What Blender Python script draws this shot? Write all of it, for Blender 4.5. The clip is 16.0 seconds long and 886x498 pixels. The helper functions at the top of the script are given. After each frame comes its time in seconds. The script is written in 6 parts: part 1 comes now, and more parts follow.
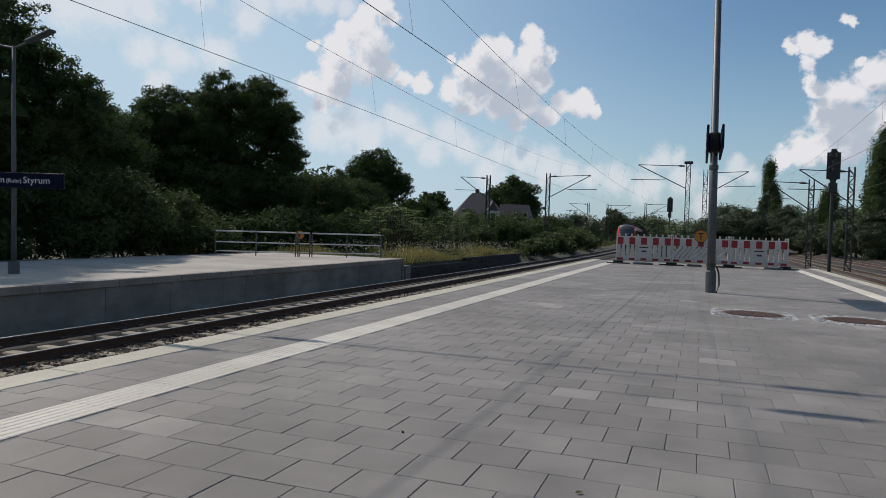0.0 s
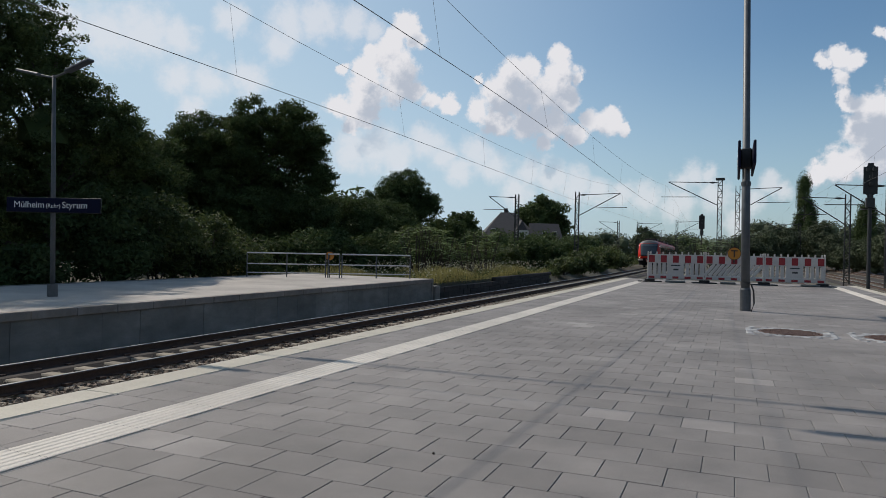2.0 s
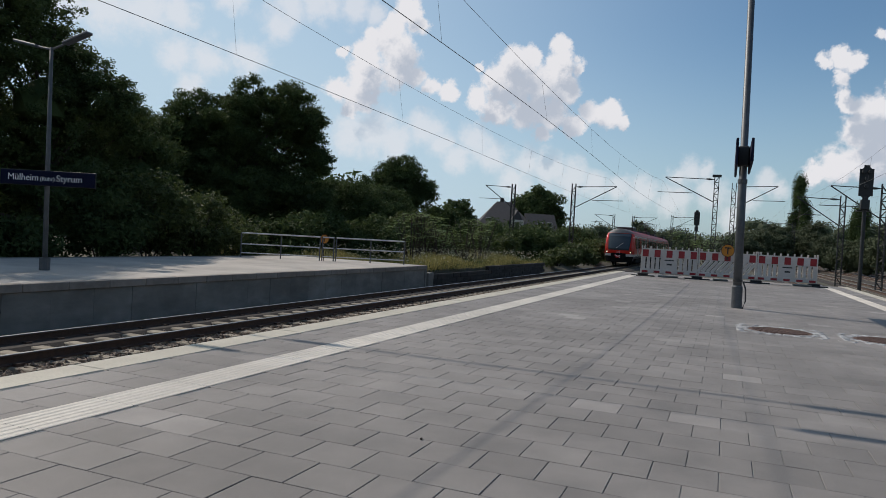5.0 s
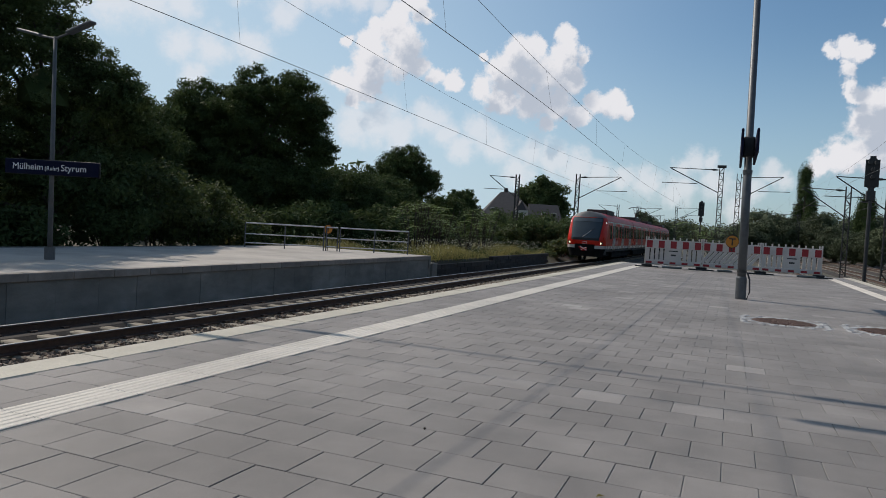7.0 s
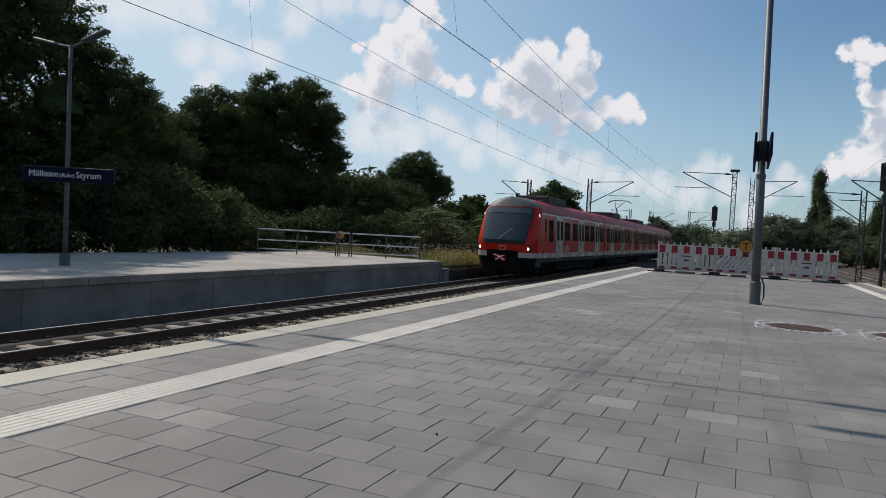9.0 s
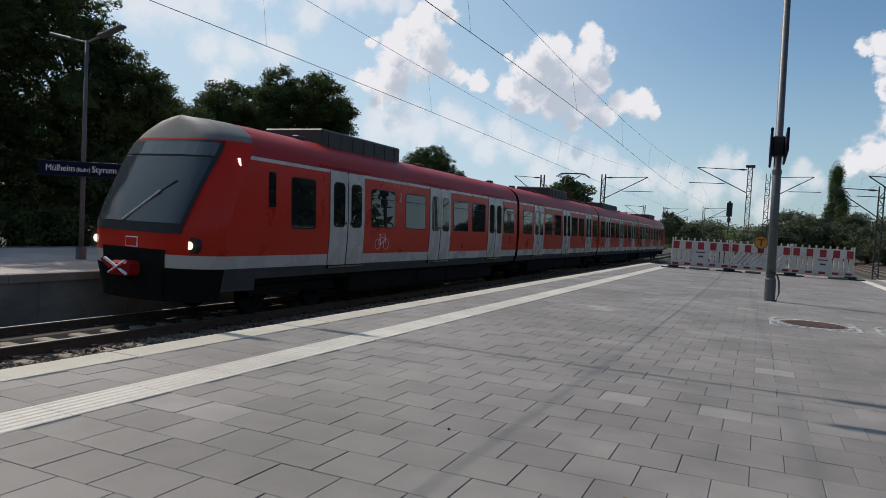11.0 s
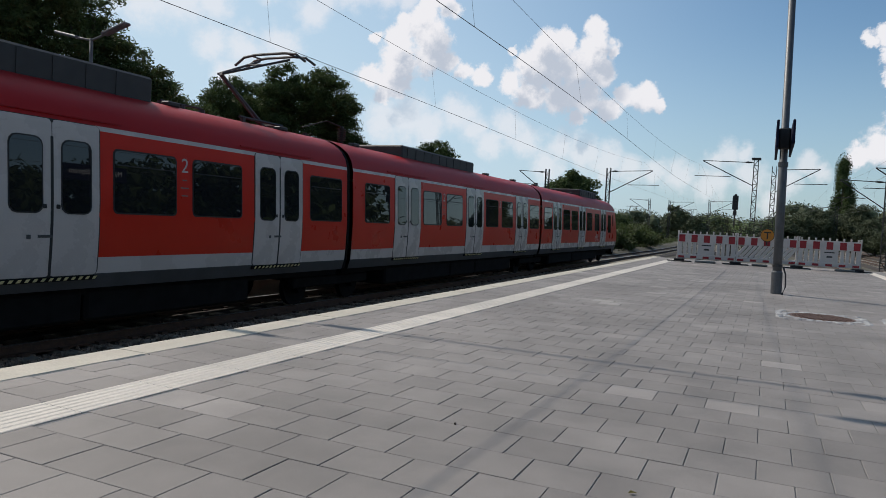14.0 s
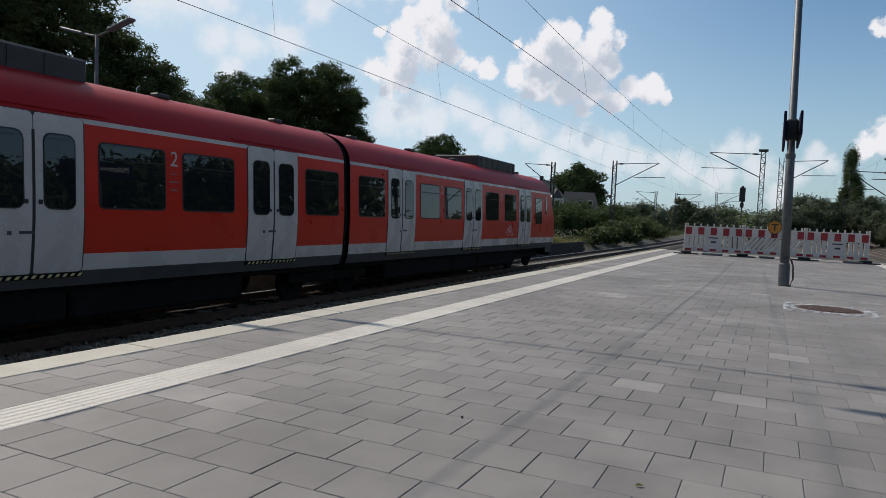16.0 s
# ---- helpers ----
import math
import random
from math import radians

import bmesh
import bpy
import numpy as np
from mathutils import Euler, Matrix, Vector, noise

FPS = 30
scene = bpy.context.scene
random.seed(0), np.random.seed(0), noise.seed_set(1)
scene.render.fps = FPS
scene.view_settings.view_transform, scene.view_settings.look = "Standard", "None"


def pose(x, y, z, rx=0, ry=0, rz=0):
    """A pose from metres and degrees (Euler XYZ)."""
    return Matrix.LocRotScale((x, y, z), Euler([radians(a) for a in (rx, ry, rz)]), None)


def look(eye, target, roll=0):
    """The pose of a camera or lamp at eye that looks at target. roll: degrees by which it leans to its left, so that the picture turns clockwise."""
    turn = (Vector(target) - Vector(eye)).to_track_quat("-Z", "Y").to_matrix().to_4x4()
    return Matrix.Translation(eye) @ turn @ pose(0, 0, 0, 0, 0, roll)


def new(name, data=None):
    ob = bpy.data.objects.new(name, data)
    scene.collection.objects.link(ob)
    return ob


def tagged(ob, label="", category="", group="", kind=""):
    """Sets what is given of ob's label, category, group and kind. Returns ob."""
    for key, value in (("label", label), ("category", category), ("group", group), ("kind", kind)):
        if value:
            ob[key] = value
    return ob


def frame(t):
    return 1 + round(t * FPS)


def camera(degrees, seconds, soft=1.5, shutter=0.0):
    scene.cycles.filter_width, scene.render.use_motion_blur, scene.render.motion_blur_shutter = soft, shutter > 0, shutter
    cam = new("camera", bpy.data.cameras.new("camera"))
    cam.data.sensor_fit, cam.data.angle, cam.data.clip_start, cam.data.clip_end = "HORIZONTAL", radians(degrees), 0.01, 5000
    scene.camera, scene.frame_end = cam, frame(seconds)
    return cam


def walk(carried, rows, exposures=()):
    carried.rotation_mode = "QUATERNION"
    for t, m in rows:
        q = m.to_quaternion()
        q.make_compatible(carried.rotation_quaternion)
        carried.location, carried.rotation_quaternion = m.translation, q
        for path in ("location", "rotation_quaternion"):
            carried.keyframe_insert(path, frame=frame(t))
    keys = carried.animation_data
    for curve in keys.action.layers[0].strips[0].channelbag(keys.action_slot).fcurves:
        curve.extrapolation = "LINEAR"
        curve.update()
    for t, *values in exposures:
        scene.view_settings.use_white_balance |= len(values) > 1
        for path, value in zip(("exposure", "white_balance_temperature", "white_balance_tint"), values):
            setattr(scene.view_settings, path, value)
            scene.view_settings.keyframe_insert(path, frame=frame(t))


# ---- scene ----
# ================= camera =================
EYE = (0.0, 0.0, 1.05)
cam = camera(64.5, 16.0, soft=0.7)
CAM_ROWS = [
    (0.0, 88.39, -1.85, 20.13),
    (0.5, 89.17, -1.98, 23.82),
    (1.0, 89.57, -0.97, 23.13),
    (1.5, 89.28, -1.26, 22.67),
    (2.0, 89.95, -1.29, 22.49),
    (2.5, 90.13, -1.61, 21.99),
    (3.0, 90.17, -1.53, 22.04),
    (3.5, 90.23, -1.58, 21.99),
    (4.0, 89.57, -2.64, 21.09),
    (4.5, 89.48, -2.90, 21.75),
    (5.0, 88.92, -3.28, 22.07),
    (7.5, 88.02, -3.39, 22.38),
    (8.0, 87.93, -3.33, 22.25),
    (8.5, 88.00, -3.59, 22.82),
    (9.0, 88.49, -3.25, 23.33),
    (9.5, 88.30, -3.58, 23.71),
    (12.0, 87.81, -3.00, 24.77),
    (12.5, 87.67, -2.83, 24.85),
    (13.0, 87.91, -3.25, 24.84),
    (13.5, 87.57, -3.04, 24.78),
    (14.0, 87.61, -3.02, 24.78),
    (14.5, 87.46, -2.65, 24.86),
    (15.0, 87.48, -2.56, 24.98),
    (15.5, 87.58, -2.52, 24.99),
    (16.0, 87.08, -2.69, 25.26),
]

walk(cam, [(t, pose(*EYE, rx, ry, rz)) for t, rx, ry, rz in CAM_ROWS], [(0.0, -0.06, 6560, 14), (5.0, -0.04, 6560, 14), (9.0, 0.01, 6560, 14), (16.0, 0.09, 6560, 14)])

# ================= sun, sky, clouds =================
SUN_EL, SUN_ROT = 46.0, -70.0
S = Vector((math.sin(radians(SUN_ROT)) * math.cos(radians(SUN_EL)), math.cos(radians(SUN_ROT)) * math.cos(radians(SUN_EL)), math.sin(radians(SUN_EL))))
sun = new("sun", bpy.data.lights.new("sun", "SUN"))
sun.data.energy, sun.data.angle, sun.data.color = 3.15, radians(0.55), (1.0, 0.93, 0.81)
sun.matrix_world = look(S * 100, (0, 0, 0))
scene.view_settings.exposure = 0.0
scene.view_settings.use_white_balance = True
scene.view_settings.white_balance_temperature = 6560
scene.view_settings.white_balance_tint = 14


def nodes_of(tree):
    """Small builder: n(type, inputs..., props) makes a node and wires its inputs."""
    def n(kind, ins=None, **props):
        node = tree.nodes.new(kind)
        if "operation" in props:
            node.operation = props["operation"]
        if "data_type" in props:
            node.data_type = props["data_type"]
        if "blend_type" in props:
            node.blend_type = props["blend_type"]
        if "interpolation_type" in props:
            node.interpolation_type = props["interpolation_type"]
        for k, v in (ins or {}).items():
            if isinstance(v, bpy.types.NodeSocket):
                tree.links.new(v, node.inputs[k])
            else:
                node.inputs[k].default_value = v
        return node
    return n


def ramp(node, stops):
    el = node.color_ramp.elements
    while len(el) < len(stops):
        el.new(0.5)
    for e, (p, c) in zip(el, stops):
        e.position, e.color = p, (*c, 1)
    return node


# clouds: azimuth, elevation, radius in degrees, heap by heap
TOWER = [(-25.8, 17.4, 1.28), (-26.9, 16.2, 1.39), (-24.9, 16.6, 0.92), (-28.0, 15.3, 1.48), (-29.1, 13.9, 1.4), (-26.4, 14.4, 1.97), (-30.9, 14.2, 0.69), (-29.0, 12.2, 1.79), (-26.7, 12.8, 1.71), (-25.2, 12.5, 1.13), (-31.2, 11.2, 1.13), (-29.4, 10.7, 1.72), (-22.4, 11.5, 0.95), (-23.8, 11.6, 0.87), (-30.1, 9.7, 1.05)]
HEAP = [(-16.9, 14.1, 1.65), (-15.7, 14.6, 0.91), (-13.4, 15.3, 0.98), (-13.5, 14.0, 1.36), (-11.9, 13.9, 0.72), (-18.4, 12.8, 1.48), (-17.1, 12.2, 1.94), (-14.8, 12.5, 2.02), (-13.1, 12.3, 1.64), (-19.9, 11.2, 1.22), (-18.3, 10.4, 1.49), (-16.0, 10.2, 1.77), (-13.8, 10.1, 1.67), (-10.8, 10.3, 1.18), (-9.3, 10.2, 1.27), (-8.4, 9.7, 0.63), (-19.9, 13.8, 0.54), (-14.6, 8.4, 0.84), (-12.0, 9.1, 1.1)]
LOW = [(-28.3, 8.1, 2.49), (-30.0, 7.7, 2.06), (-26.5, 7.6, 1.88), (-24.0, 8.5, 1.78), (-20.0, 7.8, 1.79), (-18.5, 6.6, 1.79), (-21.3, 6.4, 1.48), (-22.6, 7.5, 1.37), (-15.4, 6.3, 1.57), (-13.8, 5.8, 1.66), (-11.9, 5.2, 1.86), (-10.1, 4.8, 1.44), (-16.7, 4.8, 1.57)]
LOW_EAST = [(-3.0, 6.1, 1.24), (-1.8, 6.3, 0.85), (-4.0, 5.7, 0.96), (2.3, 5.4, 1.0), (3.1, 4.8, 0.9), (-6.4, 4.3, 1.58), (-4.2, 3.9, 1.66), (-1.4, 4.5, 1.7), (1.0, 3.9, 1.39), (-8.1, 4.5, 1.2), (0.3, 2.6, 1.4)]
EAST = [(5.7, 13.7, 0.67), (6.7, 13.9, 0.84), (7.6, 13.7, 0.82), (6.7, 12.6, 0.76), (6.9, 11.5, 0.67), (7.2, 10.6, 0.85), (8.2, 10.5, 1.16), (9.3, 10.2, 1.4), (8.0, 9.0, 1.27), (9.4, 8.4, 1.65), (6.9, 6.5, 1.47), (5.5, 6.1, 1.06), (8.3, 7.0, 1.7), (9.8, 6.9, 1.65), (9.4, 15.2, 0.54), (9.9, 12.4, 0.49), (11.0, 11.5, 1.58), (11.8, 8.4, 1.99)]
VEIL = [(-48.3, 14.8, 2.4), (-45.7, 15.3, 2.69), (-50.9, 15.3, 2.09), (-43.3, 15.2, 1.66), (-43.6, 12.3, 1.59), (-41.2, 12.4, 1.92), (-38.3, 12.6, 1.77), (-35.5, 17.0, 1.94), (-32.9, 17.5, 2.06), (-30.2, 17.4, 1.69), (-28.6, 17.2, 1.1), (-42.3, 10.1, 1.44), (-36.2, 15.4, 1.66), (-39.7, 17.0, 1.6)]
FAR_ROUND = [(60.0, 20.0, 9.0), (85.0, 14.0, 8.0), (120.0, 25.0, 10.0), (165.0, 16.0, 9.0), (-150.0, 22.0, 10.0), (-110.0, 18.0, 9.0), (-80.0, 26.0, 7.0), (30.0, 22.0, 5.0), (20.0, 40.0, 7.0), (-20.0, 36.0, 6.0)]


def sky_dir(az, el):
    a, e = radians(az), radians(el)
    return (math.sin(a) * math.cos(e), math.cos(a) * math.cos(e), math.sin(e))


def make_world():
    world = bpy.data.worlds.new("sky")
    scene.world = world
    world.use_nodes = True
    tree = world.node_tree
    tree.nodes.clear()
    n = nodes_of(tree)
    sky = n("ShaderNodeTexSky")
    sky.sky_type, sky.sun_disc = "NISHITA", False
    sky.sun_elevation, sky.sun_rotation = radians(SUN_EL), radians(SUN_ROT)
    sky.air_density, sky.dust_density, sky.ozone_density = 1.0, 1.2, 1.2
    co = n("ShaderNodeTexCoord").outputs["Generated"]
    big = n("ShaderNodeTexNoise", {"Vector": co, "Scale": 24.0, "Detail": 8.0, "Roughness": 0.62})
    warp = n("ShaderNodeVectorMath", {0: big.outputs["Color"], 1: (0.5, 0.5, 0.5)}, operation="SUBTRACT")
    warp = n("ShaderNodeVectorMath", {0: warp.outputs[0], 1: (0.042, 0.042, 0.042)}, operation="MULTIPLY")
    d = n("ShaderNodeVectorMath", {0: co, 1: warp.outputs[0]}, operation="ADD").outputs[0]

    def heap(blobs, d=d):
        best = None
        for az, el, r in blobs:
            dist = n("ShaderNodeVectorMath", {0: d, 1: sky_dir(az, el)}, operation="DISTANCE").outputs["Value"]
            v = n("ShaderNodeMath", {0: dist, 1: -1.0 / radians(r), 2: 1.0}, operation="MULTIPLY_ADD").outputs[0]
            best = v if best is None else n("ShaderNodeMath", {0: best, 1: v, 2: 0.35}, operation="SMOOTH_MAX").outputs[0]
        return best

    fine = n("ShaderNodeTexNoise", {"Vector": co, "Scale": 70.0, "Detail": 8.0, "Roughness": 0.65}).outputs["Fac"]
    above = n("ShaderNodeVectorMath", {0: d, 1: (-0.016, 0.0, 0.030)}, operation="ADD").outputs[0]
    cumulus = shade = None
    for blobs in (TOWER, HEAP, EAST, FAR_ROUND):
        v, w = heap(blobs), heap(blobs, above)
        cumulus = v if cumulus is None else n("ShaderNodeMath", {0: cumulus, 1: v}, operation="MAXIMUM").outputs[0]
        shade = w if shade is None else n("ShaderNodeMath", {0: shade, 1: w}, operation="MAXIMUM").outputs[0]
    soft = n("ShaderNodeMath", {0: heap(LOW + LOW_EAST), 1: heap(VEIL)}, operation="MAXIMUM").outputs[0]
    grain = n("ShaderNodeMath", {0: fine, 1: 0.9, 2: -0.45}, operation="MULTIPLY_ADD").outputs[0]
    dens = n("ShaderNodeMath", {0: cumulus, 1: grain}, operation="ADD").outputs[0]
    cover = n("ShaderNodeMapRange", {"Value": dens, "From Min": -0.02, "From Max": 0.42}, interpolation_type="SMOOTHSTEP").outputs[0]
    dens2 = n("ShaderNodeMath", {0: soft, 1: grain}, operation="ADD").outputs[0]
    cover2 = n("ShaderNodeMapRange", {"Value": dens2, "From Min": -0.15, "From Max": 0.75, "To Max": 0.64}, interpolation_type="SMOOTHSTEP").outputs[0]
    cover = n("ShaderNodeMath", {0: cover, 1: cover2}, operation="MAXIMUM").outputs[0]
    # thin haze towards the horizon
    z = n("ShaderNodeSeparateXYZ", {0: co}).outputs["Z"]
    haze = n("ShaderNodeMapRange", {"Value": z, "From Min": 0.0, "From Max": 0.30, "To Min": 0.46, "To Max": 0.0}, interpolation_type="SMOOTHSTEP").outputs[0]
    skyc = n("ShaderNodeMix", {"Factor": 1.0, 6: sky.outputs[0], 7: (0.066, 0.089, 0.097, 1)}, data_type="RGBA", blend_type="MULTIPLY").outputs[2]
    sunward = n("ShaderNodeSeparateXYZ", {0: co}).outputs["X"]
    veil = n("ShaderNodeMapRange", {"Value": sunward, "From Min": -0.85, "From Max": 0.12, "To Min": 0.86, "To Max": 0.0}, interpolation_type="SMOOTHSTEP").outputs[0]
    haze = n("ShaderNodeMath", {0: haze, 1: veil}, operation="ADD").outputs[0]
    haze = n("ShaderNodeMath", {0: haze, 1: 0.85}, operation="MINIMUM").outputs[0]
    skyc = n("ShaderNodeMix", {"Factor": haze, 6: skyc, 7: (0.50, 0.66, 0.765, 1)}, data_type="RGBA").outputs[2]
    # thick hearts of the clouds are greyer than their rims
    thick = shade
    lump = n("ShaderNodeMath", {0: big.outputs["Fac"], 1: 1.4, 2: -0.62}, operation="MULTIPLY_ADD").outputs[0]
    thick = n("ShaderNodeMath", {0: thick, 1: lump}, operation="ADD").outputs[0]
    tone = n("ShaderNodeMapRange", {"Value": thick, "From Min": -0.05, "From Max": 0.62}, interpolation_type="SMOOTHSTEP").outputs[0]
    cloud = n("ShaderNodeMix", {"Factor": tone, 6: (0.79, 0.81, 0.83, 1), 7: (0.47, 0.535, 0.615, 1)}, data_type="RGBA").outputs[2]
    col = n("ShaderNodeMix", {"Factor": cover, 6: skyc, 7: cloud}, data_type="RGBA").outputs[2]
    bg = n("ShaderNodeBackground", {"Color": col, "Strength": 1.0})
    out = n("ShaderNodeOutputWorld", {"Surface": bg.outputs[0]})


make_world()

# ================= materials =================


def material(name, stops, scale=4.0, rough=0.7, metal=0.0, bump=0.0, bump_scale=60.0, vary="", spread=0.12, grain=0.15, detail=5.0, spec=0.5, stain=0.0, aniso=None, trans=0.0, rvar=0.1, odd=0.0):
    """A surface: a colour ramp over noise, finer grain on top, optional change from piece to piece, bump."""
    m = bpy.data.materials.new(name)
    m.use_nodes = True
    t = m.node_tree
    t.nodes.clear()
    n = nodes_of(t)
    co = n("ShaderNodeTexCoord").outputs["Object"]
    if vary != "object":
        co = n("ShaderNodeNewGeometry").outputs["Position"] if vary != "moving" else co
    else:
        co = n("ShaderNodeNewGeometry").outputs["Position"]
    vec = co
    if aniso:
        vec = n("ShaderNodeMapping", {"Vector": co, "Scale": aniso}).outputs[0]
    big = n("ShaderNodeTexNoise", {"Vector": vec, "Scale": scale, "Detail": detail, "Roughness": 0.6}).outputs["Fac"]
    cr = ramp(n("ShaderNodeValToRGB", {"Fac": big}), stops).outputs["Color"]
    fine = n("ShaderNodeTexNoise", {"Vector": co, "Scale": bump_scale, "Detail": 4.0, "Roughness": 0.7}).outputs["Fac"]
    val = n("ShaderNodeMapRange", {"Value": fine, "From Min": 0.25, "From Max": 0.75, "To Min": 1 - grain, "To Max": 1 + grain}).outputs[0]
    if vary in ("object", "island"):
        rnd = n("ShaderNodeObjectInfo").outputs["Random"] if vary == "object" else n("ShaderNodeNewGeometry").outputs["Random Per Island"]
        pv = n("ShaderNodeMapRange", {"Value": rnd, "To Min": 1 - spread, "To Max": 1 + spread}).outputs[0]
        if odd:
            rare = n("ShaderNodeMath", {0: rnd, 1: 0.972}, operation="GREATER_THAN").outputs[0]
            pv = n("ShaderNodeMath", {0: rare, 1: odd, 2: pv}, operation="MULTIPLY_ADD").outputs[0]
        val = n("ShaderNodeMath", {0: val, 1: pv}, operation="MULTIPLY").outputs[0]
    if stain:
        st = n("ShaderNodeTexNoise", {"Vector": co, "Scale": 0.55, "Detail": 3.0, "Roughness": 0.55}).outputs["Fac"]
        sv = n("ShaderNodeMapRange", {"Value": st, "From Min": 0.35, "From Max": 0.65, "To Min": 1 - stain, "To Max": 1 + stain * 0.5}).outputs[0]
        val = n("ShaderNodeMath", {0: val, 1: sv}, operation="MULTIPLY").outputs[0]
    hsv = n("ShaderNodeHueSaturation", {"Color": cr, "Value": val})
    rg = n("ShaderNodeMapRange", {"Value": big, "To Min": max(rough - rvar, 0.0), "To Max": min(rough + rvar, 1.0)}).outputs[0]
    b = n("ShaderNodeBsdfPrincipled", {"Base Color": hsv.outputs[0], "Roughness": rg, "Metallic": metal, "Specular IOR Level": spec})
    if bump:
        bp = n("ShaderNodeBump", {"Height": fine, "Strength": bump, "Distance": 0.004})
        t.links.new(bp.outputs[0], b.inputs["Normal"])
    surf = b.outputs[0]
    if trans:
        tr = n("ShaderNodeBsdfTranslucent", {"Color": hsv.outputs[0]})
        surf = n("ShaderNodeMixShader", {0: trans, 1: surf, 2: tr.outputs[0]}).outputs[0]
    n("ShaderNodeOutputMaterial", {"Surface": surf})
    return m


def glow(name, color, strength):
    m = bpy.data.materials.new(name)
    m.use_nodes = True
    b = m.node_tree.nodes["Principled BSDF"]
    b.inputs["Base Color"].default_value = (*color, 1)
    b.inputs["Emission Color"].default_value = (*color, 1)
    b.inputs["Emission Strength"].default_value = strength
    return m


def g(v, tint=(1, 1, 1)):
    return tuple(v * c for c in tint)


WARM = (1.09, 1.0, 0.93)
PAVE_STOPS = [(0.25, g(0.165, (1.09, 1.0, 0.93))), (0.75, g(0.245, (1.09, 1.0, 0.93)))]
M_PAVER = material("paver_concrete", PAVE_STOPS, 2.4, 0.70, bump=0.45, bump_scale=240, vary="object", spread=0.10, grain=0.24, spec=0.42, odd=0.22, stain=0.22)
M_PAVER_REST = material("paver_concrete_rest", PAVE_STOPS, 2.4, 0.70, bump=0.45, bump_scale=240, vary="island", spread=0.10, grain=0.24, spec=0.42, odd=0.22, stain=0.22)
M_JOINT = material("joint_sand", [(0.3, g(0.12)), (0.7, g(0.17))], 9.0, 0.95)
M_EDGE = material("cream_edge_concrete", [(0.25, (0.42, 0.385, 0.315)), (0.75, (0.53, 0.49, 0.405))], 3.0, 0.8, bump=0.3, vary="object", spread=0.05, stain=0.12)
M_TACT = material("white_tactile_concrete", [(0.25, (0.54, 0.495, 0.43)), (0.75, (0.67, 0.615, 0.54))], 3.0, 0.75, bump=0.25, vary="island", spread=0.05, stain=0.14)
M_WALL = material("grey_cast_concrete", [(0.2, (0.15, 0.145, 0.13)), (0.5, (0.205, 0.20, 0.18)), (0.8, (0.28, 0.27, 0.245))], 1.6, 0.88, bump=0.6, bump_scale=60, grain=0.2, stain=0.25, aniso=(1, 1, 2.5), vary="object", spread=0.12)
M_COPE = material("weathered_brown_coping", [(0.25, (0.20, 0.175, 0.15)), (0.75, (0.31, 0.275, 0.24))], 4.0, 0.85, bump=0.4, vary="object", spread=0.1, stain=0.15)
M_OPPTOP = material("pale_platform_paving", [(0.25, (0.36, 0.33, 0.295)), (0.75, (0.46, 0.425, 0.38))], 1.5, 0.85, bump=0.3, stain=0.18)
# brown bed far darker than its stones: shade between the rails is in the colour
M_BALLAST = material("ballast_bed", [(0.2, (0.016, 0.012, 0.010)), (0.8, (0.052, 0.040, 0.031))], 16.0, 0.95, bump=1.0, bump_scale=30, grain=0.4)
M_STONE = material("ballast_stone", [(0.2, (0.11, 0.080, 0.058)), (0.8, (0.29, 0.220, 0.165))], 10.0, 0.92, vary="island", spread=0.4)
M_RUST = material("rusty_rail_side", [(0.2, (0.045, 0.026, 0.018)), (0.8, (0.10, 0.058, 0.038))], 12.0, 0.85, bump=0.4)
M_RAILTOP = material("polished_rail_head", [(0.3, g(0.22)), (0.7, g(0.30))], 8.0, 0.45, metal=0.9)
M_SLEEPER = material("weathered_concrete_sleeper", [(0.2, (0.19, 0.16, 0.12)), (0.8, (0.36, 0.31, 0.235))], 6.0, 0.9, bump=0.5, vary="object", spread=0.15)
M_GALV = material("galvanised_steel", [(0.3, g(0.085, (0.93, 1, 1.08))), (0.7, g(0.125, (0.93, 1, 1.08)))], 10.0, 0.5, metal=0.35, bump=0.1, grain=0.1)
M_DARKSTEEL = material("dark_painted_steel", [(0.3, g(0.030)), (0.7, g(0.055))], 8.0, 0.55, metal=0.2)
M_MAST = material("weathered_mast_steel", [(0.3, (0.035, 0.035, 0.033)), (0.7, (0.065, 0.062, 0.058))], 6.0, 0.7, metal=0.3)
M_WIRE = material("overhead_copper_wire", [(0.3, (0.13, 0.125, 0.12)), (0.7, (0.18, 0.17, 0.16))], 6.0, 0.5, metal=0.4)
M_WHITEPLASTIC = material("white_barrier_plastic", [(0.3, g(0.46, WARM)), (0.7, g(0.54, WARM))], 3.0, 0.55, bump=0.1, grain=0.06, stain=0.1)
M_REDFILM = material("red_reflective_film", [(0.3, (0.25, 0.012, 0.018)), (0.7, (0.31, 0.016, 0.022))], 6.0, 0.4)
M_RUBBER = material("recycled_rubber_foot", [(0.3, g(0.018)), (0.7, g(0.04))], 12.0, 0.9, bump=0.4)
M_ORANGE = material("orange_sign_enamel", [(0.3, (0.46, 0.17, 0.012)), (0.7, (0.54, 0.21, 0.015))], 5.0, 0.45)
M_BLACK = material("black_enamel", [(0.3, g(0.012)), (0.7, g(0.022))], 8.0, 0.5)
M_BLUE = material("dark_blue_sign_enamel", [(0.3, (0.004, 0.005, 0.022)), (0.7, (0.005, 0.007, 0.028))], 4.0, 0.75, spec=0.15)
M_LETTER = material("white_lettering", [(0.3, g(0.78)), (0.7, g(0.82))], 4.0, 0.5)
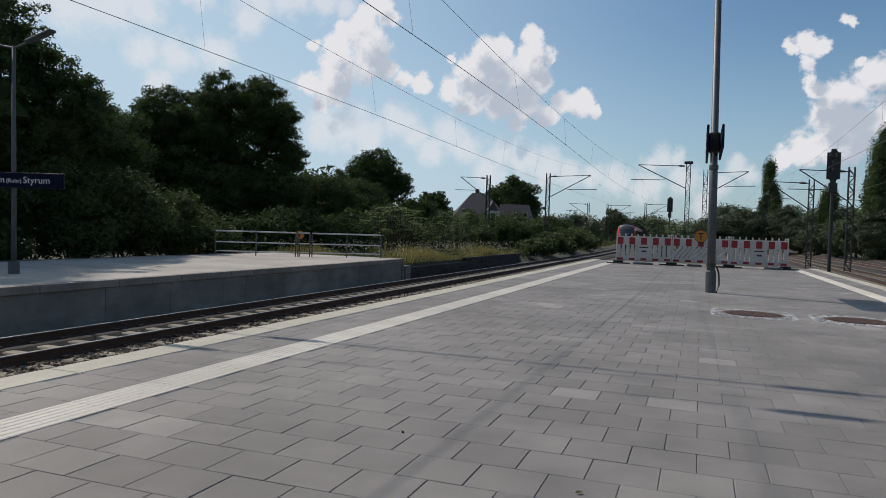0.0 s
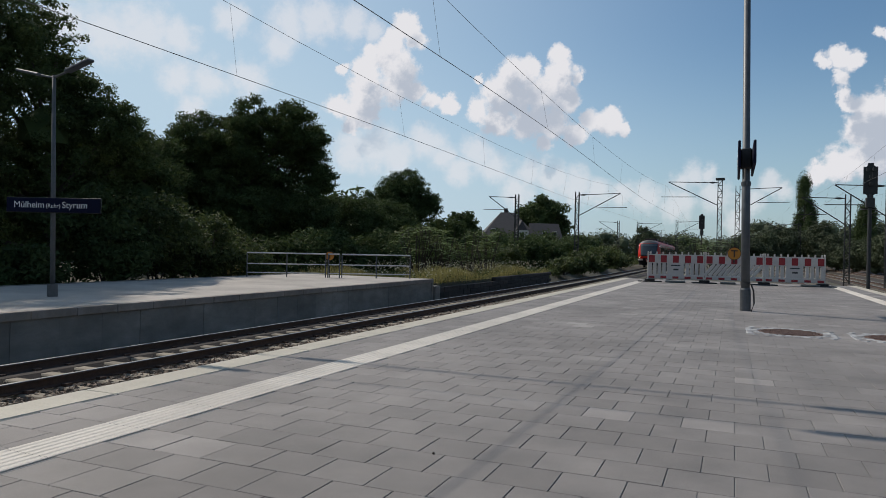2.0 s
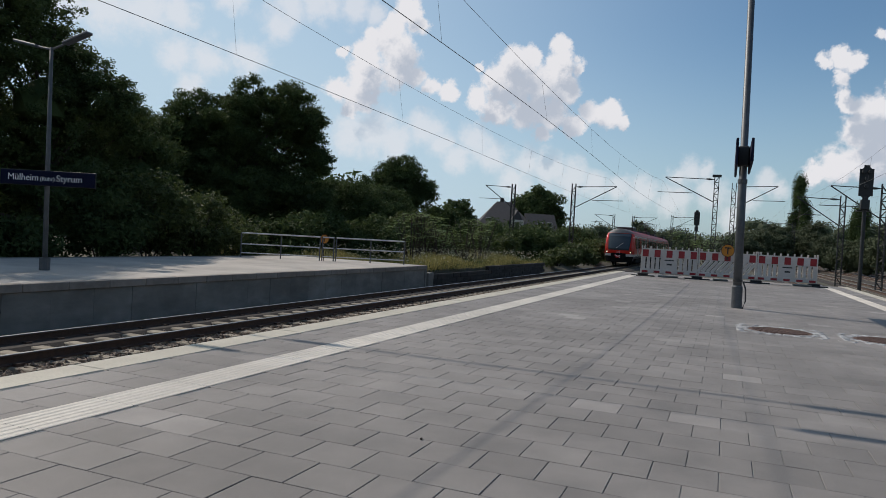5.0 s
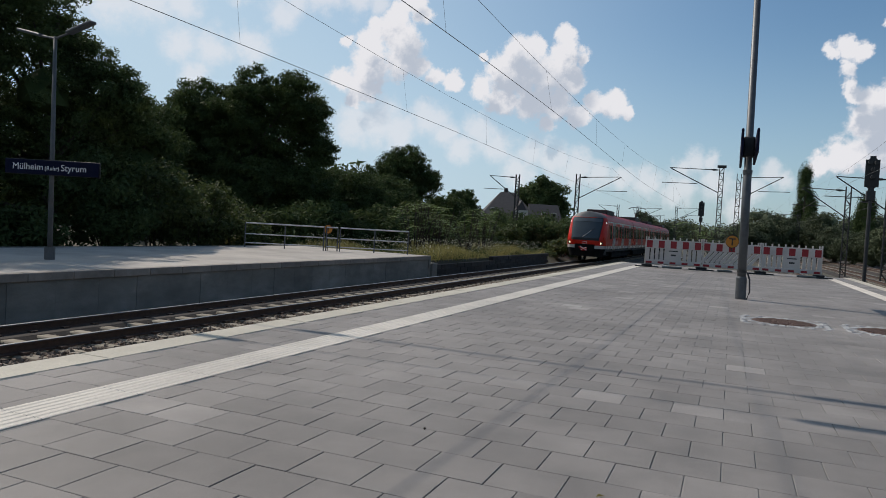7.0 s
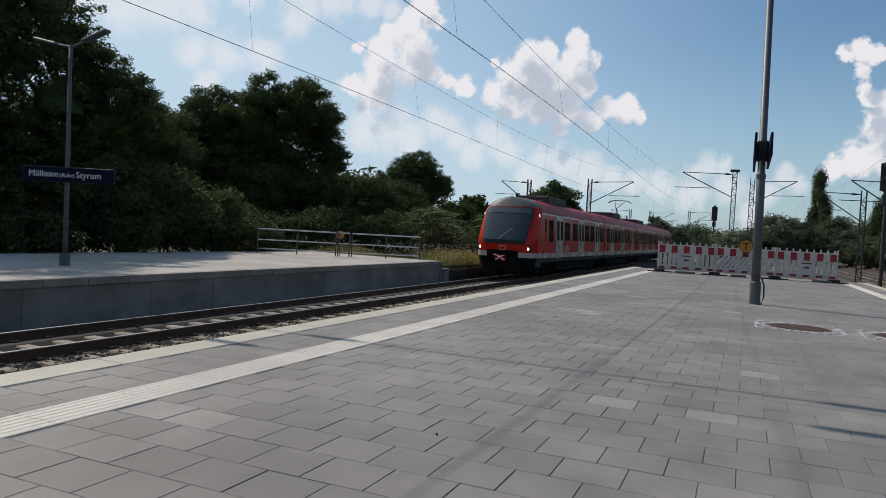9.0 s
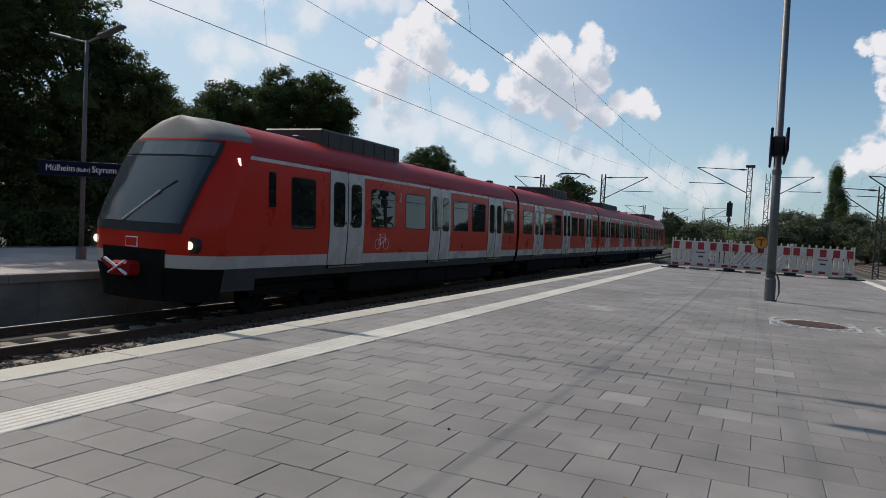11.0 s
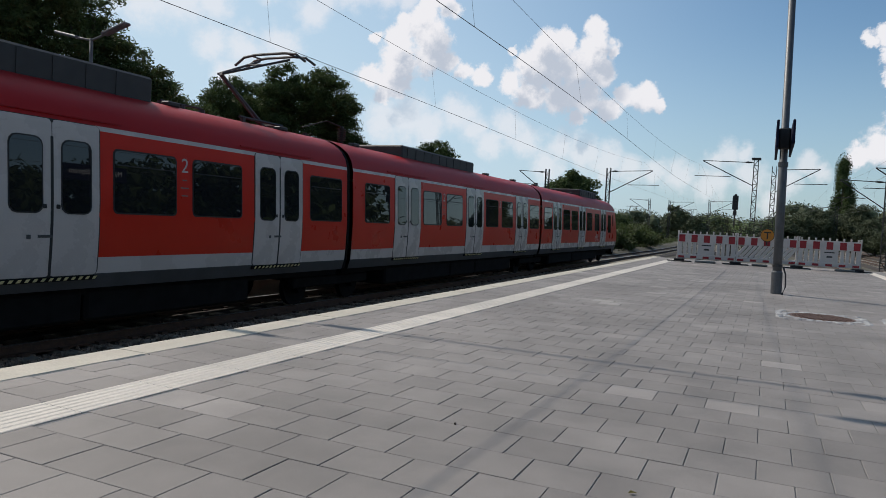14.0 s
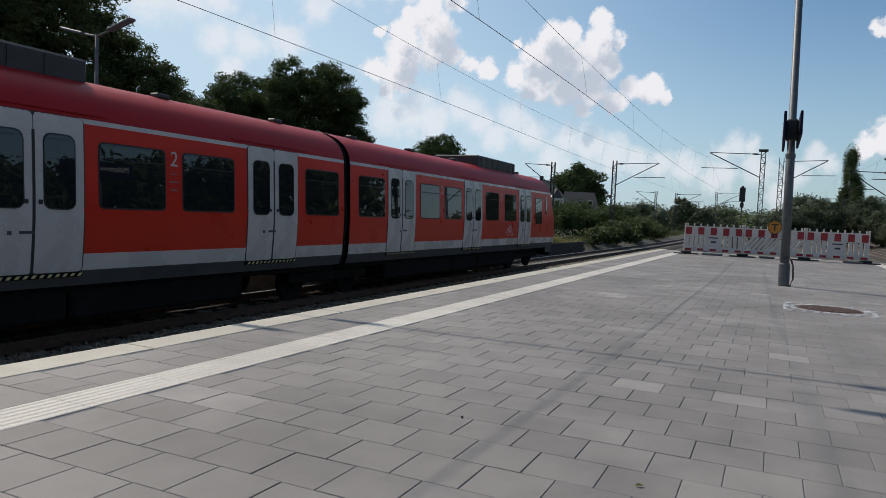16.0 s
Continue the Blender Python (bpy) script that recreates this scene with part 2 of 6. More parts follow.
M_GRATE = material("rusty_cast_iron", [(0.25, (0.075, 0.045, 0.035)), (0.75, (0.17, 0.10, 0.075))], 9.0, 0.8, bump=0.6)
M_COBBLE = material("granite_sett", [(0.3, g(0.26)), (0.7, g(0.42))], 9.0, 0.85, vary="object", spread=0.25, bump=0.5)
M_GROUND = material("dry_track_ground", [(0.2, (0.045, 0.04, 0.028)), (0.5, (0.075, 0.068, 0.045)), (0.8, (0.11, 0.098, 0.066))], 0.35, 0.95, bump=0.8, bump_scale=14, grain=0.3)
M_LEAF = material("leaf_green", [(0.25, (0.038, 0.060, 0.022)), (0.75, (0.095, 0.130, 0.046))], 0.6, 0.7, vary="island", spread=0.25, grain=0.1, trans=0.28, spec=0.15)
M_LEAFPALE = material("leaf_pale_green", [(0.25, (0.042, 0.062, 0.016)), (0.75, (0.098, 0.125, 0.036))], 0.8, 0.7, vary="island", spread=0.35, grain=0.1, trans=0.3)
M_SUMAC = material("feathered_leaf_green", [(0.25, (0.12, 0.18, 0.05)), (0.75, (0.19, 0.25, 0.085))], 2.0, 0.6, vary="island", spread=0.3, trans=0.45)
M_BRIGHT = material("bright_galvanised_tube", [(0.3, g(0.42)), (0.7, g(0.52))], 8.0, 0.5, metal=0.2)
# galvanised far lamp post, with the tree's shade put into a darker grey
M_POST = material("shaded_lamp_post_steel", [(0.3, g(0.09)), (0.7, g(0.13))], 8.0, 0.6, metal=0.2)
M_LEAFFAR = material("leaf_far", [(0.25, (0.045, 0.060, 0.028)), (0.75, (0.090, 0.110, 0.050))], 0.05, 0.8, vary="island", spread=0.3, grain=0.1)
M_BARK = material("bark", [(0.2, (0.035, 0.028, 0.022)), (0.8, (0.10, 0.08, 0.062))], 7.0, 0.95, bump=1.0, bump_scale=40, aniso=(1, 1, 0.25))
M_DRYGRASS = material("dry_summer_grass", [(0.2, (0.20, 0.18, 0.055)), (0.5, (0.32, 0.28, 0.10)), (0.8, (0.42, 0.36, 0.15))], 1.2, 0.85, vary="island", spread=0.3, trans=0.3)
M_FLOWER = material("cream_weed_flower", [(0.3, (0.62, 0.58, 0.38)), (0.7, (0.72, 0.68, 0.52))], 5.0, 0.8, vary="island", spread=0.2)
M_ROOFTILE = material("grey_brown_roof_tile", [(0.3, (0.045, 0.042, 0.043)), (0.7, (0.08, 0.073, 0.073))], 3.0, 0.8, bump=0.5, aniso=(1, 1, 5))
M_PLASTER = material("pale_house_plaster", [(0.3, (0.42, 0.40, 0.36)), (0.7, (0.52, 0.50, 0.45))], 1.0, 0.9)
M_PANE = material("window_glass", [(0.3, g(0.02)), (0.7, g(0.03))], 1.0, 0.06, spec=0.8)
# train paint
M_TRED = material("train_red_paint", [(0.3, (0.52, 0.016, 0.005)), (0.7, (0.58, 0.020, 0.007))], 1.2, 0.30, vary="moving", grain=0.04, spec=0.25)
M_TROOF = material("train_roof_dark_red", [(0.3, (0.33, 0.011, 0.012)), (0.7, (0.40, 0.016, 0.017))], 1.2, 0.45, vary="moving", grain=0.08, spec=0.16, aniso=(1, 0.3, 1))
M_TLIGHT = material("train_light_grey_paint", [(0.3, g(0.43, WARM)), (0.7, g(0.49, WARM))], 1.2, 0.28, vary="moving", grain=0.05, spec=0.4)
M_TSKIRT = material("train_dark_grey_skirt", [(0.3, g(0.045)), (0.7, g(0.07))], 2.0, 0.7, vary="moving", grain=0.15)
M_TBLACK = material("train_underframe_black", [(0.3, g(0.006)), (0.7, g(0.014))], 3.0, 0.9, vary="moving", spec=0.1, grain=0.2)
M_TGLASS = material("tinted_train_glass", [(0.3, (0.010, 0.012, 0.014)), (0.7, (0.014, 0.016, 0.018))], 1.0, 0.012, vary="moving", spec=0.6, grain=0.0, rvar=0.008)
# base lighter than the side glass: the sky's reflection is put into the colour
M_WIND = material("windscreen_glass", [(0.3, (0.045, 0.055, 0.062)), (0.7, (0.055, 0.065, 0.072))], 0.6, 0.015, vary="moving", spec=0.6, grain=0.0, rvar=0.01)
M_TDISP = material("display_glass", [(0.3, (0.085, 0.10, 0.11)), (0.7, (0.10, 0.115, 0.125))], 0.6, 0.06, vary="moving", spec=0.6, grain=0.0, rvar=0.02)
M_TRUB = material("train_door_rubber", [(0.3, g(0.012)), (0.7, g(0.02))], 3.0, 0.7, vary="moving")
M_TCAP = material("train_silver_cap", [(0.3, g(0.11)), (0.7, g(0.15))], 2.0, 0.6, vary="moving", metal=0.0)
M_TROOFBOX = material("train_roof_equipment", [(0.3, g(0.022)), (0.7, g(0.038))], 3.0, 0.6, vary="moving", grain=0.15)
M_YELLOW = material("yellow_step_marking", [(0.3, (0.60, 0.54, 0.27)), (0.7, (0.68, 0.62, 0.33))], 5.0, 0.6, vary="moving")
M_LAMP = glow("headlight_glow", (1.0, 0.82, 0.55), 1.3)
M_LAMPTOP = glow("upper_marker_glow", (1.0, 0.93, 0.85), 1.0)

# ================= mesh helpers =================


def put(name, bm, mats, parent=None, label="", smooth=False):
    me = bpy.data.meshes.new(name)
    bm.to_mesh(me)
    bm.free()
    for m in (mats if isinstance(mats, (list, tuple)) else [mats]):
        me.materials.append(m)
    if smooth:
        me.polygons.foreach_set("use_smooth", [True] * len(me.polygons))
    ob = new(name, me)
    if parent is not None:
        ob.parent = parent
    if label:
        ob["label"] = label
    return ob


def part(name, bm, mat, parent, label="", smooth=False):
    return put(name, bm, mat, parent, label, smooth)


def share(name, me, parent, m=None):
    """One more object on the same mesh."""
    ob = new(name, me)
    ob.parent = parent
    if m is not None:
        ob.matrix_basis = m
    return ob


def empty(name, m=None):
    ob = new(name)
    ob.empty_display_size = 0.2
    if m is not None:
        ob.matrix_basis = m
    return ob


def box(bm, x0, x1, y0, y1, z0, z1, bevel=0.0, m=None):
    co = [Vector((x, y, z)) for z in (z0, z1) for y in (y0, y1) for x in (x0, x1)]
    r = [bm.verts.new(c if m is None else m @ c) for c in co]
    faces = [bm.faces.new([r[i] for i in q]) for q in ((0, 2, 3, 1), (4, 5, 7, 6), (0, 1, 5, 4), (2, 6, 7, 3), (0, 4, 6, 2), (1, 3, 7, 5))]
    if bevel:
        edges = list({e for f in faces for e in f.edges})
        bmesh.ops.bevel(bm, geom=edges, offset=bevel, segments=1, affect="EDGES", profile=0.5)


def boxm(*a, **k):
    bm = bmesh.new()
    box(bm, *a, **k)
    return bm


def tube(bm, pts, radii, seg=8, caps=True):
    """A tapered tube along points."""
    pts = [Vector(p) for p in pts]
    rings = []
    up = Vector((0, 0, 1))
    for i, p in enumerate(pts):
        d = (pts[min(i + 1, len(pts) - 1)] - pts[max(i - 1, 0)]).normalized()
        a = d.cross(up if abs(d.z) < 0.95 else Vector((1, 0, 0))).normalized()
        b = d.cross(a)
        r = radii[i] if isinstance(radii, (list, tuple)) else radii
        rings.append([bm.verts.new(p + (a * math.cos(k * 2 * math.pi / seg) + b * math.sin(k * 2 * math.pi / seg)) * r) for k in range(seg)])
    for r0, r1 in zip(rings, rings[1:]):
        for k in range(seg):
            bm.faces.new((r0[k], r0[(k + 1) % seg], r1[(k + 1) % seg], r1[k]))
    if caps:
        bm.faces.new(rings[0][::-1])
        bm.faces.new(rings[-1])


def tubem(pts, radii, seg=8):
    bm = bmesh.new()
    tube(bm, pts, radii, seg)
    return bm


def mesh_np(name, verts, faces, mat):
    me = bpy.data.meshes.new(name)
    faces = np.asarray(faces)
    k = faces.shape[1]
    me.vertices.add(len(verts))
    me.vertices.foreach_set("co", np.asarray(verts, np.float32).ravel())
    me.loops.add(faces.size)
    me.loops.foreach_set("vertex_index", faces.astype(np.int32).ravel())
    me.polygons.add(len(faces))
    me.polygons.foreach_set("loop_start", np.arange(0, faces.size, k, dtype=np.int32))
    me.update(calc_edges=True)
    me.materials.append(mat)
    me.shade_flat()
    return me


RNG = np.random.default_rng(7)


# ================= ground and tracks =================
EDGE_L, EDGE_R, END_Y = -4.20, 4.24, 29.6      # near platform, top at z = 0
RAIL_Z = -1.05                                  # rail heads
OPP_Z, OPP_X, OPP_BACK, OPP_END = -0.30, -12.05, -18.9, 28.2
TRACK_FAR, TRACK_NEAR = -10.4, -5.85


def bend(y):
    """Sideways run of the line beyond the platforms."""
    return -0.00035 * max(y - 60.0, 0.0) ** 2


def make_ground():
    # one sheet to the horizon, raised a little where the weeds grow behind the wall
    xs = [-3000, -800, -300, -120, -70, -45, -32, -24, -19, -16, -14, -12.9, -12.56, -12.46, -11.9, -9, -5, 0, 5, 10, 16, 22, 30, 45, 80, 160, 400, 900, 3000]
    ys = [-2000, -400, -100, -40, -20, -10, 0, 8, 16, 22, 27, 28.4, 29, 34, 40, 46, 49.4, 50.4, 55, 62, 72, 85, 100, 120, 150, 200, 300, 500, 1000, 3000]
    verts, faces = [], []
    for y in ys:
        for x in xs:
            z = -1.42
            if x <= -12.55 and 28.4 <= y <= 49.4:
                z = -0.58 + 0.10 * noise.noise(Vector((x * 0.3, y * 0.3, 0)))
            elif x <= -13.5 and not (y < 28.4 and x > -18.9):
                z = -1.0 + 0.25 * noise.noise(Vector((x * 0.1, y * 0.1, 3)))
            verts.append((x, y, z))
    w = len(xs)
    for j in range(len(ys) - 1):
        for i in range(w - 1):
            a = j * w + i
            faces.append((a, a + 1, a + w + 1, a + w))
    me = mesh_np("ground", verts, faces, M_GROUND)
    ob = new("ground", me)
    tagged(ob, "dry brown trackside ground with weeds", "ground", kind="structure")


make_ground()

RAIL_PROFILE = [(-0.066, 0.0), (0.066, 0.0), (0.066, 0.016), (0.012, 0.035), (0.012, 0.118), (0.036, 0.130), (0.036, 0.158), (0.028, 0.165), (-0.028, 0.165), (-0.036, 0.158), (-0.036, 0.130), (-0.012, 0.118), (-0.012, 0.035), (-0.066, 0.016)]


def sweep(profile, path, mats_by_edge=None):
    bm = bmesh.new()
    rings = []
    for i, (x, y, z) in enumerate(path):
        rings.append([bm.verts.new((x + u, y, z + v)) for u, v in profile])
    k = len(profile)
    for r0, r1 in zip(rings, rings[1:]):
        for j in range(k):
            f = bm.faces.new((r0[j], r0[(j + 1) % k], r1[(j + 1) % k], r1[j]))
            if mats_by_edge and j in mats_by_edge:
                f.material_index = mats_by_edge[j]
    bm.faces.new(rings[0][::-1])
    bm.faces.new(rings[-1])
    bmesh.ops.recalc_face_normals(bm, faces=bm.faces)
    return bm


SLEEPER = boxm(-1.3, 1.3, -0.13, 0.13, -0.36, -0.172, bevel=0.025)
SLEEPER_ME = bpy.data.meshes.new("sleeper")
SLEEPER.to_mesh(SLEEPER_ME)
SLEEPER_ME.materials.append(M_SLEEPER)


def track(x0, z0, y0, y1, near0, near1, label, side=0.0):
    """Two rails on concrete sleepers in a ballast bed. Sleepers from near0 to near1 are parts, the rest one mesh."""
    top = empty("railway_track", pose(x0, 0, z0))
    tagged(top, label, "railway track", group="tracks")
    ys = [y0 + (y1 - y0) * i / 60 for i in range(61)]
    fx = lambda y: bend(y) + side * max(y - 30, 0)
    for s in (-0.75, 0.75):
        part("rail", sweep(RAIL_PROFILE, [(s + fx(y), y, -0.165) for y in ys], {6: 1, 7: 1, 8: 1}), [M_RUST, M_RAILTOP], top, "rusty steel rail with a polished head")
    bed = bmesh.new()
    # hump inside the left rail is added, a dark stand-in for shade on the sleepers
    prof = [(-2.35, -0.60), (-1.75, -0.235), (-1.32, -0.205), (-0.70, -0.150), (-0.42, -0.158), (-0.30, -0.235), (0.5, -0.235), (1.32, -0.205), (1.75, -0.235), (2.35, -0.60)]
    rows = [y0 + (y1 - y0) * i / 120 for i in range(121)]
    grid = [[bed.verts.new((u + fx(y), y, v)) for u, v in prof] for y in rows]
    for r0, r1 in zip(grid, grid[1:]):
        for j in range(len(prof) - 1):
            bed.faces.new((r0[j], r0[j + 1], r1[j + 1], r1[j]))
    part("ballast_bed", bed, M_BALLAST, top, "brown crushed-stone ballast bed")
    rest, clips = bmesh.new(), bmesh.new()
    y, k = 7.23 - 0.64 * math.floor((7.23 - y0) / 0.64), 0
    while y < y1:
        if near0 <= y <= near1:
            share("sleeper", SLEEPER_ME, top, pose(fx(y), y, 0, 0, 0, random.uniform(-0.5, 0.5)))
            for sx in (-0.75, 0.75):
                for dx in (-0.11, 0.11):
                    box(clips, fx(y) + sx + dx - 0.05, fx(y) + sx + dx + 0.05, y - 0.06, y + 0.06, -0.172, -0.125)
        else:
            box(rest, fx(y) - 1.3, fx(y) + 1.3, y - 0.13, y + 0.13, -0.36, -0.172)
        y += 0.64
    if len(rest.verts):
        ob = part("sleepers_beyond", rest, M_SLEEPER, top)
        ob["kind"] = "stuff"
    if len(clips.verts):
        ob = part("rail_clips", clips, M_RUST, top)
        ob["kind"] = "stuff"
    return top


track(TRACK_FAR, RAIL_Z, -30, 240, 2, 62, "rusty railway track on concrete sleepers between the platforms")
track(TRACK_NEAR, RAIL_Z, -30, 240, 26, 40, "rusty railway track below the paved platform edge")
track(5.95, RAIL_Z, -30, 260, 24, 60, "railway track along the bare platform side")
track(10.4, RAIL_Z, -30, 260, 30, 50, "railway track in the wide yard", side=0.01)
track(15.2, RAIL_Z, 0, 260, 40, 50, "railway track in the wide yard", side=0.02)
track(20.4, RAIL_Z, 10, 260, 300, 300, "railway track in the wide yard", side=0.03)


def stones():
    """Loose crushed stone on the beds, as one scatter."""
    base = np.array([(1, 0, 0), (-1, 0, 0), (0, 1, 0), (0, -1, 0), (0, 0, 1), (0, 0, -1)], float)
    tri = np.array([(0, 2, 4), (2, 1, 4), (1, 3, 4), (3, 0, 4), (2, 0, 5), (1, 2, 5), (3, 1, 5), (0, 3, 5)])
    V, F, o = [], [], 0

    def sow(n, xa, xb, ya, yb, z, size, bow=1.0):
        nonlocal o
        for _ in range(n):
            y = ya + (yb - ya) * random.random() ** bow
            x = random.uniform(xa, xb) + bend(y)
            s = size * random.uniform(0.6, 1.4)
            m = Euler((random.uniform(0, 6), random.uniform(0, 6), random.uniform(0, 6))).to_matrix()
            p = (base * np.array([random.uniform(0.6, 1.2), random.uniform(0.6, 1.2), random.uniform(0.5, 0.9)]) * s) @ np.array(m).T
            V.append(p + (x, y, z + random.uniform(-0.01, 0.03)))
            F.append(tri + o)
            o += 6
    sow(9000, TRACK_FAR + 0.85, TRACK_FAR + 1.95, 1, 45, RAIL_Z - 0.21, 0.042, 1.5)
    sow(1800, TRACK_FAR - 0.68, TRACK_FAR + 0.68, 1, 30, RAIL_Z - 0.23, 0.036, 1.4)
    sow(1500, TRACK_FAR - 1.6, TRACK_FAR - 0.85, 3, 30, RAIL_Z - 0.21, 0.036, 1.4)
    sow(3000, 4.3, 9.0, 18, 60, RAIL_Z - 0.2, 0.05, 1.4)
    sow(2500, -8.0, 4.0, 29.9, 50, RAIL_Z - 0.25, 0.05, 1.4)
    ob = new("ballast_stones", mesh_np("ballast_stones", np.concatenate(V), np.concatenate(F), M_STONE))
    tagged(ob, "loose brown crushed ballast stones beside the rails", "ballast", kind="stuff")


stones()

# ================= near platform =================
platform = new("platform")
platform.empty_display_size = 0.2
tagged(platform, "wide grey paved station platform with pale edges", "platform", kind="structure")
bm = bmesh.new()
box(bm, EDGE_L + 0.06, EDGE_R - 0.06, -40, END_Y, -1.4, -0.07)
part("platform_body", bm, M_WALL, platform, "grey concrete platform body")
part("bedding", boxm(EDGE_L + 0.31, EDGE_R - 0.31, -40, END_Y - 0.02, -0.07, -0.0045), M_JOINT, platform, "dark sand in the paving joints")

PX, PY = 0.302, 0.2935          # slab pitch across and along
TACT_L0, TACT_L1 = -3.33, -3.02
TACT_R0, TACT_R1 = 3.15, 3.46


def stud_slab(w, l, h, bevel=0.0025, gap=0.002):
    """A slab with a chamfered top, centred, top at z = 0."""
    a, b = w / 2 - gap, l / 2 - gap
    verts = [(-a, -b, -h), (a, -b, -h), (a, b, -h), (-a, b, -h), (-a, -b, -bevel), (a, -b, -bevel), (a, b, -bevel), (-a, b, -bevel), (-a + bevel, -b + bevel, 0), (a - bevel, -b + bevel, 0), (a - bevel, b - bevel, 0), (-a + bevel, b - bevel, 0)]
    faces = [(8, 9, 10, 11)]
    for lo in (0, 4):
        for i in range(4):
            j = (i + 1) % 4
            faces.append((lo + i, lo + j, lo + 4 + j, lo + 4 + i))
    return np.array(verts), np.array(faces)


def pave():
    v, f = stud_slab(PX, PY, 0.06, bevel=0.0022, gap=0.0019)
    me = mesh_np("paving_slab", v, f, M_PAVER)
    V, F, o = [], [], 0
    count = 0
    y, row = 2.428 - 42 * PY, 0
    while y < END_Y - PY:
        shift = PX * (0.91 if row % 2 else 0.41)
        for x0, x1 in ((EDGE_L + 0.31, TACT_L0), (TACT_L1, TACT_R0), (TACT_R1, EDGE_R - 0.31)):
            x = x0 - shift
            while x < x1 - 0.02:
                a, b = max(x, x0), min(x + PX, x1)
                if b - a > 0.03:
                    tilt = pose((a + b) / 2, y + PY / 2, random.uniform(-0.001, 0.001), random.uniform(-0.10, 0.10), random.uniform(-0.10, 0.10))
                    full = b - a > PX - 0.001
                    if full and 1.2 < y < 5.4 and -2.6 < x < 1.6 and count < 300:
                        share("paving_slab", me, platform, tilt)
                        count += 1
                    else:
                        q = v.copy()
                        q[:, 0] *= (b - a) / PX
                        m = np.array(tilt)
                        V.append(q @ m[:3, :3].T + m[:3, 3])
                        F.append(f + o)
                        o += len(v)
                x += PX
        y += PY
        row += 1
    ob = new("paving_slabs_beyond", mesh_np("paving_slabs_beyond", np.concatenate(V), np.concatenate(F), M_PAVER_REST))
    ob.parent = platform
    ob["kind"] = "stuff"


def edging():
    # cream edge stones, overhanging the wall a little
    for x0, x1 in ((EDGE_L, EDGE_L + 0.31), (EDGE_R - 0.31, EDGE_R)):
        v, f = stud_slab(x1 - x0, 1.2, 0.16, bevel=0.012, gap=0.003)
        me = mesh_np("edge_stone", v, f, M_EDGE)
        y = -8.4
        while y < END_Y - 0.6:
            share("edge_stone", me, platform, pose((x0 + x1) / 2, y + 0.6, 0.002 + random.uniform(-0.001, 0.001)))
            y += 1.2
    # ribbed guiding strips
    w = TACT_L1 - TACT_L0
    ribs = 6
    pr = [(-w / 2 + 0.004, -0.05), (-w / 2 + 0.004, -0.002)]
    for k in range(ribs):
        c = -w / 2 + (k + 0.5) * w / ribs
        pr += [(c - 0.021, 0.0), (c - 0.013, 0.0033), (c + 0.013, 0.0033), (c + 0.021, 0.0)]
    pr += [(w / 2 - 0.004, -0.002), (w / 2 - 0.004, -0.05)]
    L = 0.6
    verts = [(x, s * (L / 2 - 0.0012), z) for s in (-1, 1) for x, z in pr]
    k = len(pr)
    faces = [(i, i + 1, k + i + 1, k + i) for i in range(k - 1)]
    me = mesh_np("guiding_slab", verts, [fc[::-1] for fc in faces], M_TACT)
    for xc in ((TACT_L0 + TACT_L1) / 2, (TACT_R0 + TACT_R1) / 2):
        y = -6.0
        while y < END_Y - 1.4:
            share("guiding_slab", me, platform, pose(xc, y + L / 2, 0.001))
            y += L


# ================= platform across the tracks =================
opp = new("platform_across")
opp.empty_display_size = 0.2
tagged(opp, "pale concrete platform across the tracks, shaded by trees", "platform", kind="structure")
part("platform_top", boxm(OPP_BACK, OPP_X + 0.02 - 0.30, -40, OPP_END, OPP_Z - 0.3, OPP_Z), M_OPPTOP, opp, "pale grey paving, dappled by tree shade")
part("back_wall", boxm(OPP_BACK - 0.15, OPP_BACK, -40, OPP_END, OPP_Z - 1.1, OPP_Z + 0.02), M_WALL, opp)


def opp_wall():
    bm = bmesh.new()
    box(bm, -0.12, 0.12, -0.496, 0.496, -0.165, 0.0, bevel=0.012)
    cap = bpy.data.meshes.new("edge_stone")
    bm.to_mesh(cap)
    bm.free()
    cap.materials.append(M_COPE)
    bm = bmesh.new()
    box(bm, -0.08, 0.08, -0.5065, 0.5065, -0.95, -0.165, bevel=0.004)
    pan = bpy.data.meshes.new("wall_panel")
    bm.to_mesh(pan)
    bm.free()
    pan.materials.append(M_WALL)
    for k in range(38):
        share("edge_stone", cap, opp, pose(OPP_X - 0.12 - 0.06, OPP_END - 0.5 - k * 1.0, OPP_Z + 0.004))
    for k in range(37):
        share("wall_panel", pan, opp, pose(OPP_X - 0.19 + random.uniform(-0.006, 0.006), OPP_END - 0.6 - k * 1.015, OPP_Z))
    part("end_wall", boxm(OPP_BACK, OPP_X - 0.12, OPP_END, OPP_END + 0.2, OPP_Z - 1.1, OPP_Z + 0.002, bevel=0.01), M_WALL, opp)
    part("end_step", boxm(OPP_X - 0.6, OPP_X - 0.02, OPP_END + 0.2, OPP_END + 0.75, OPP_Z - 1.1, OPP_Z - 0.32, bevel=0.02), M_WALL, opp)


opp_wall()
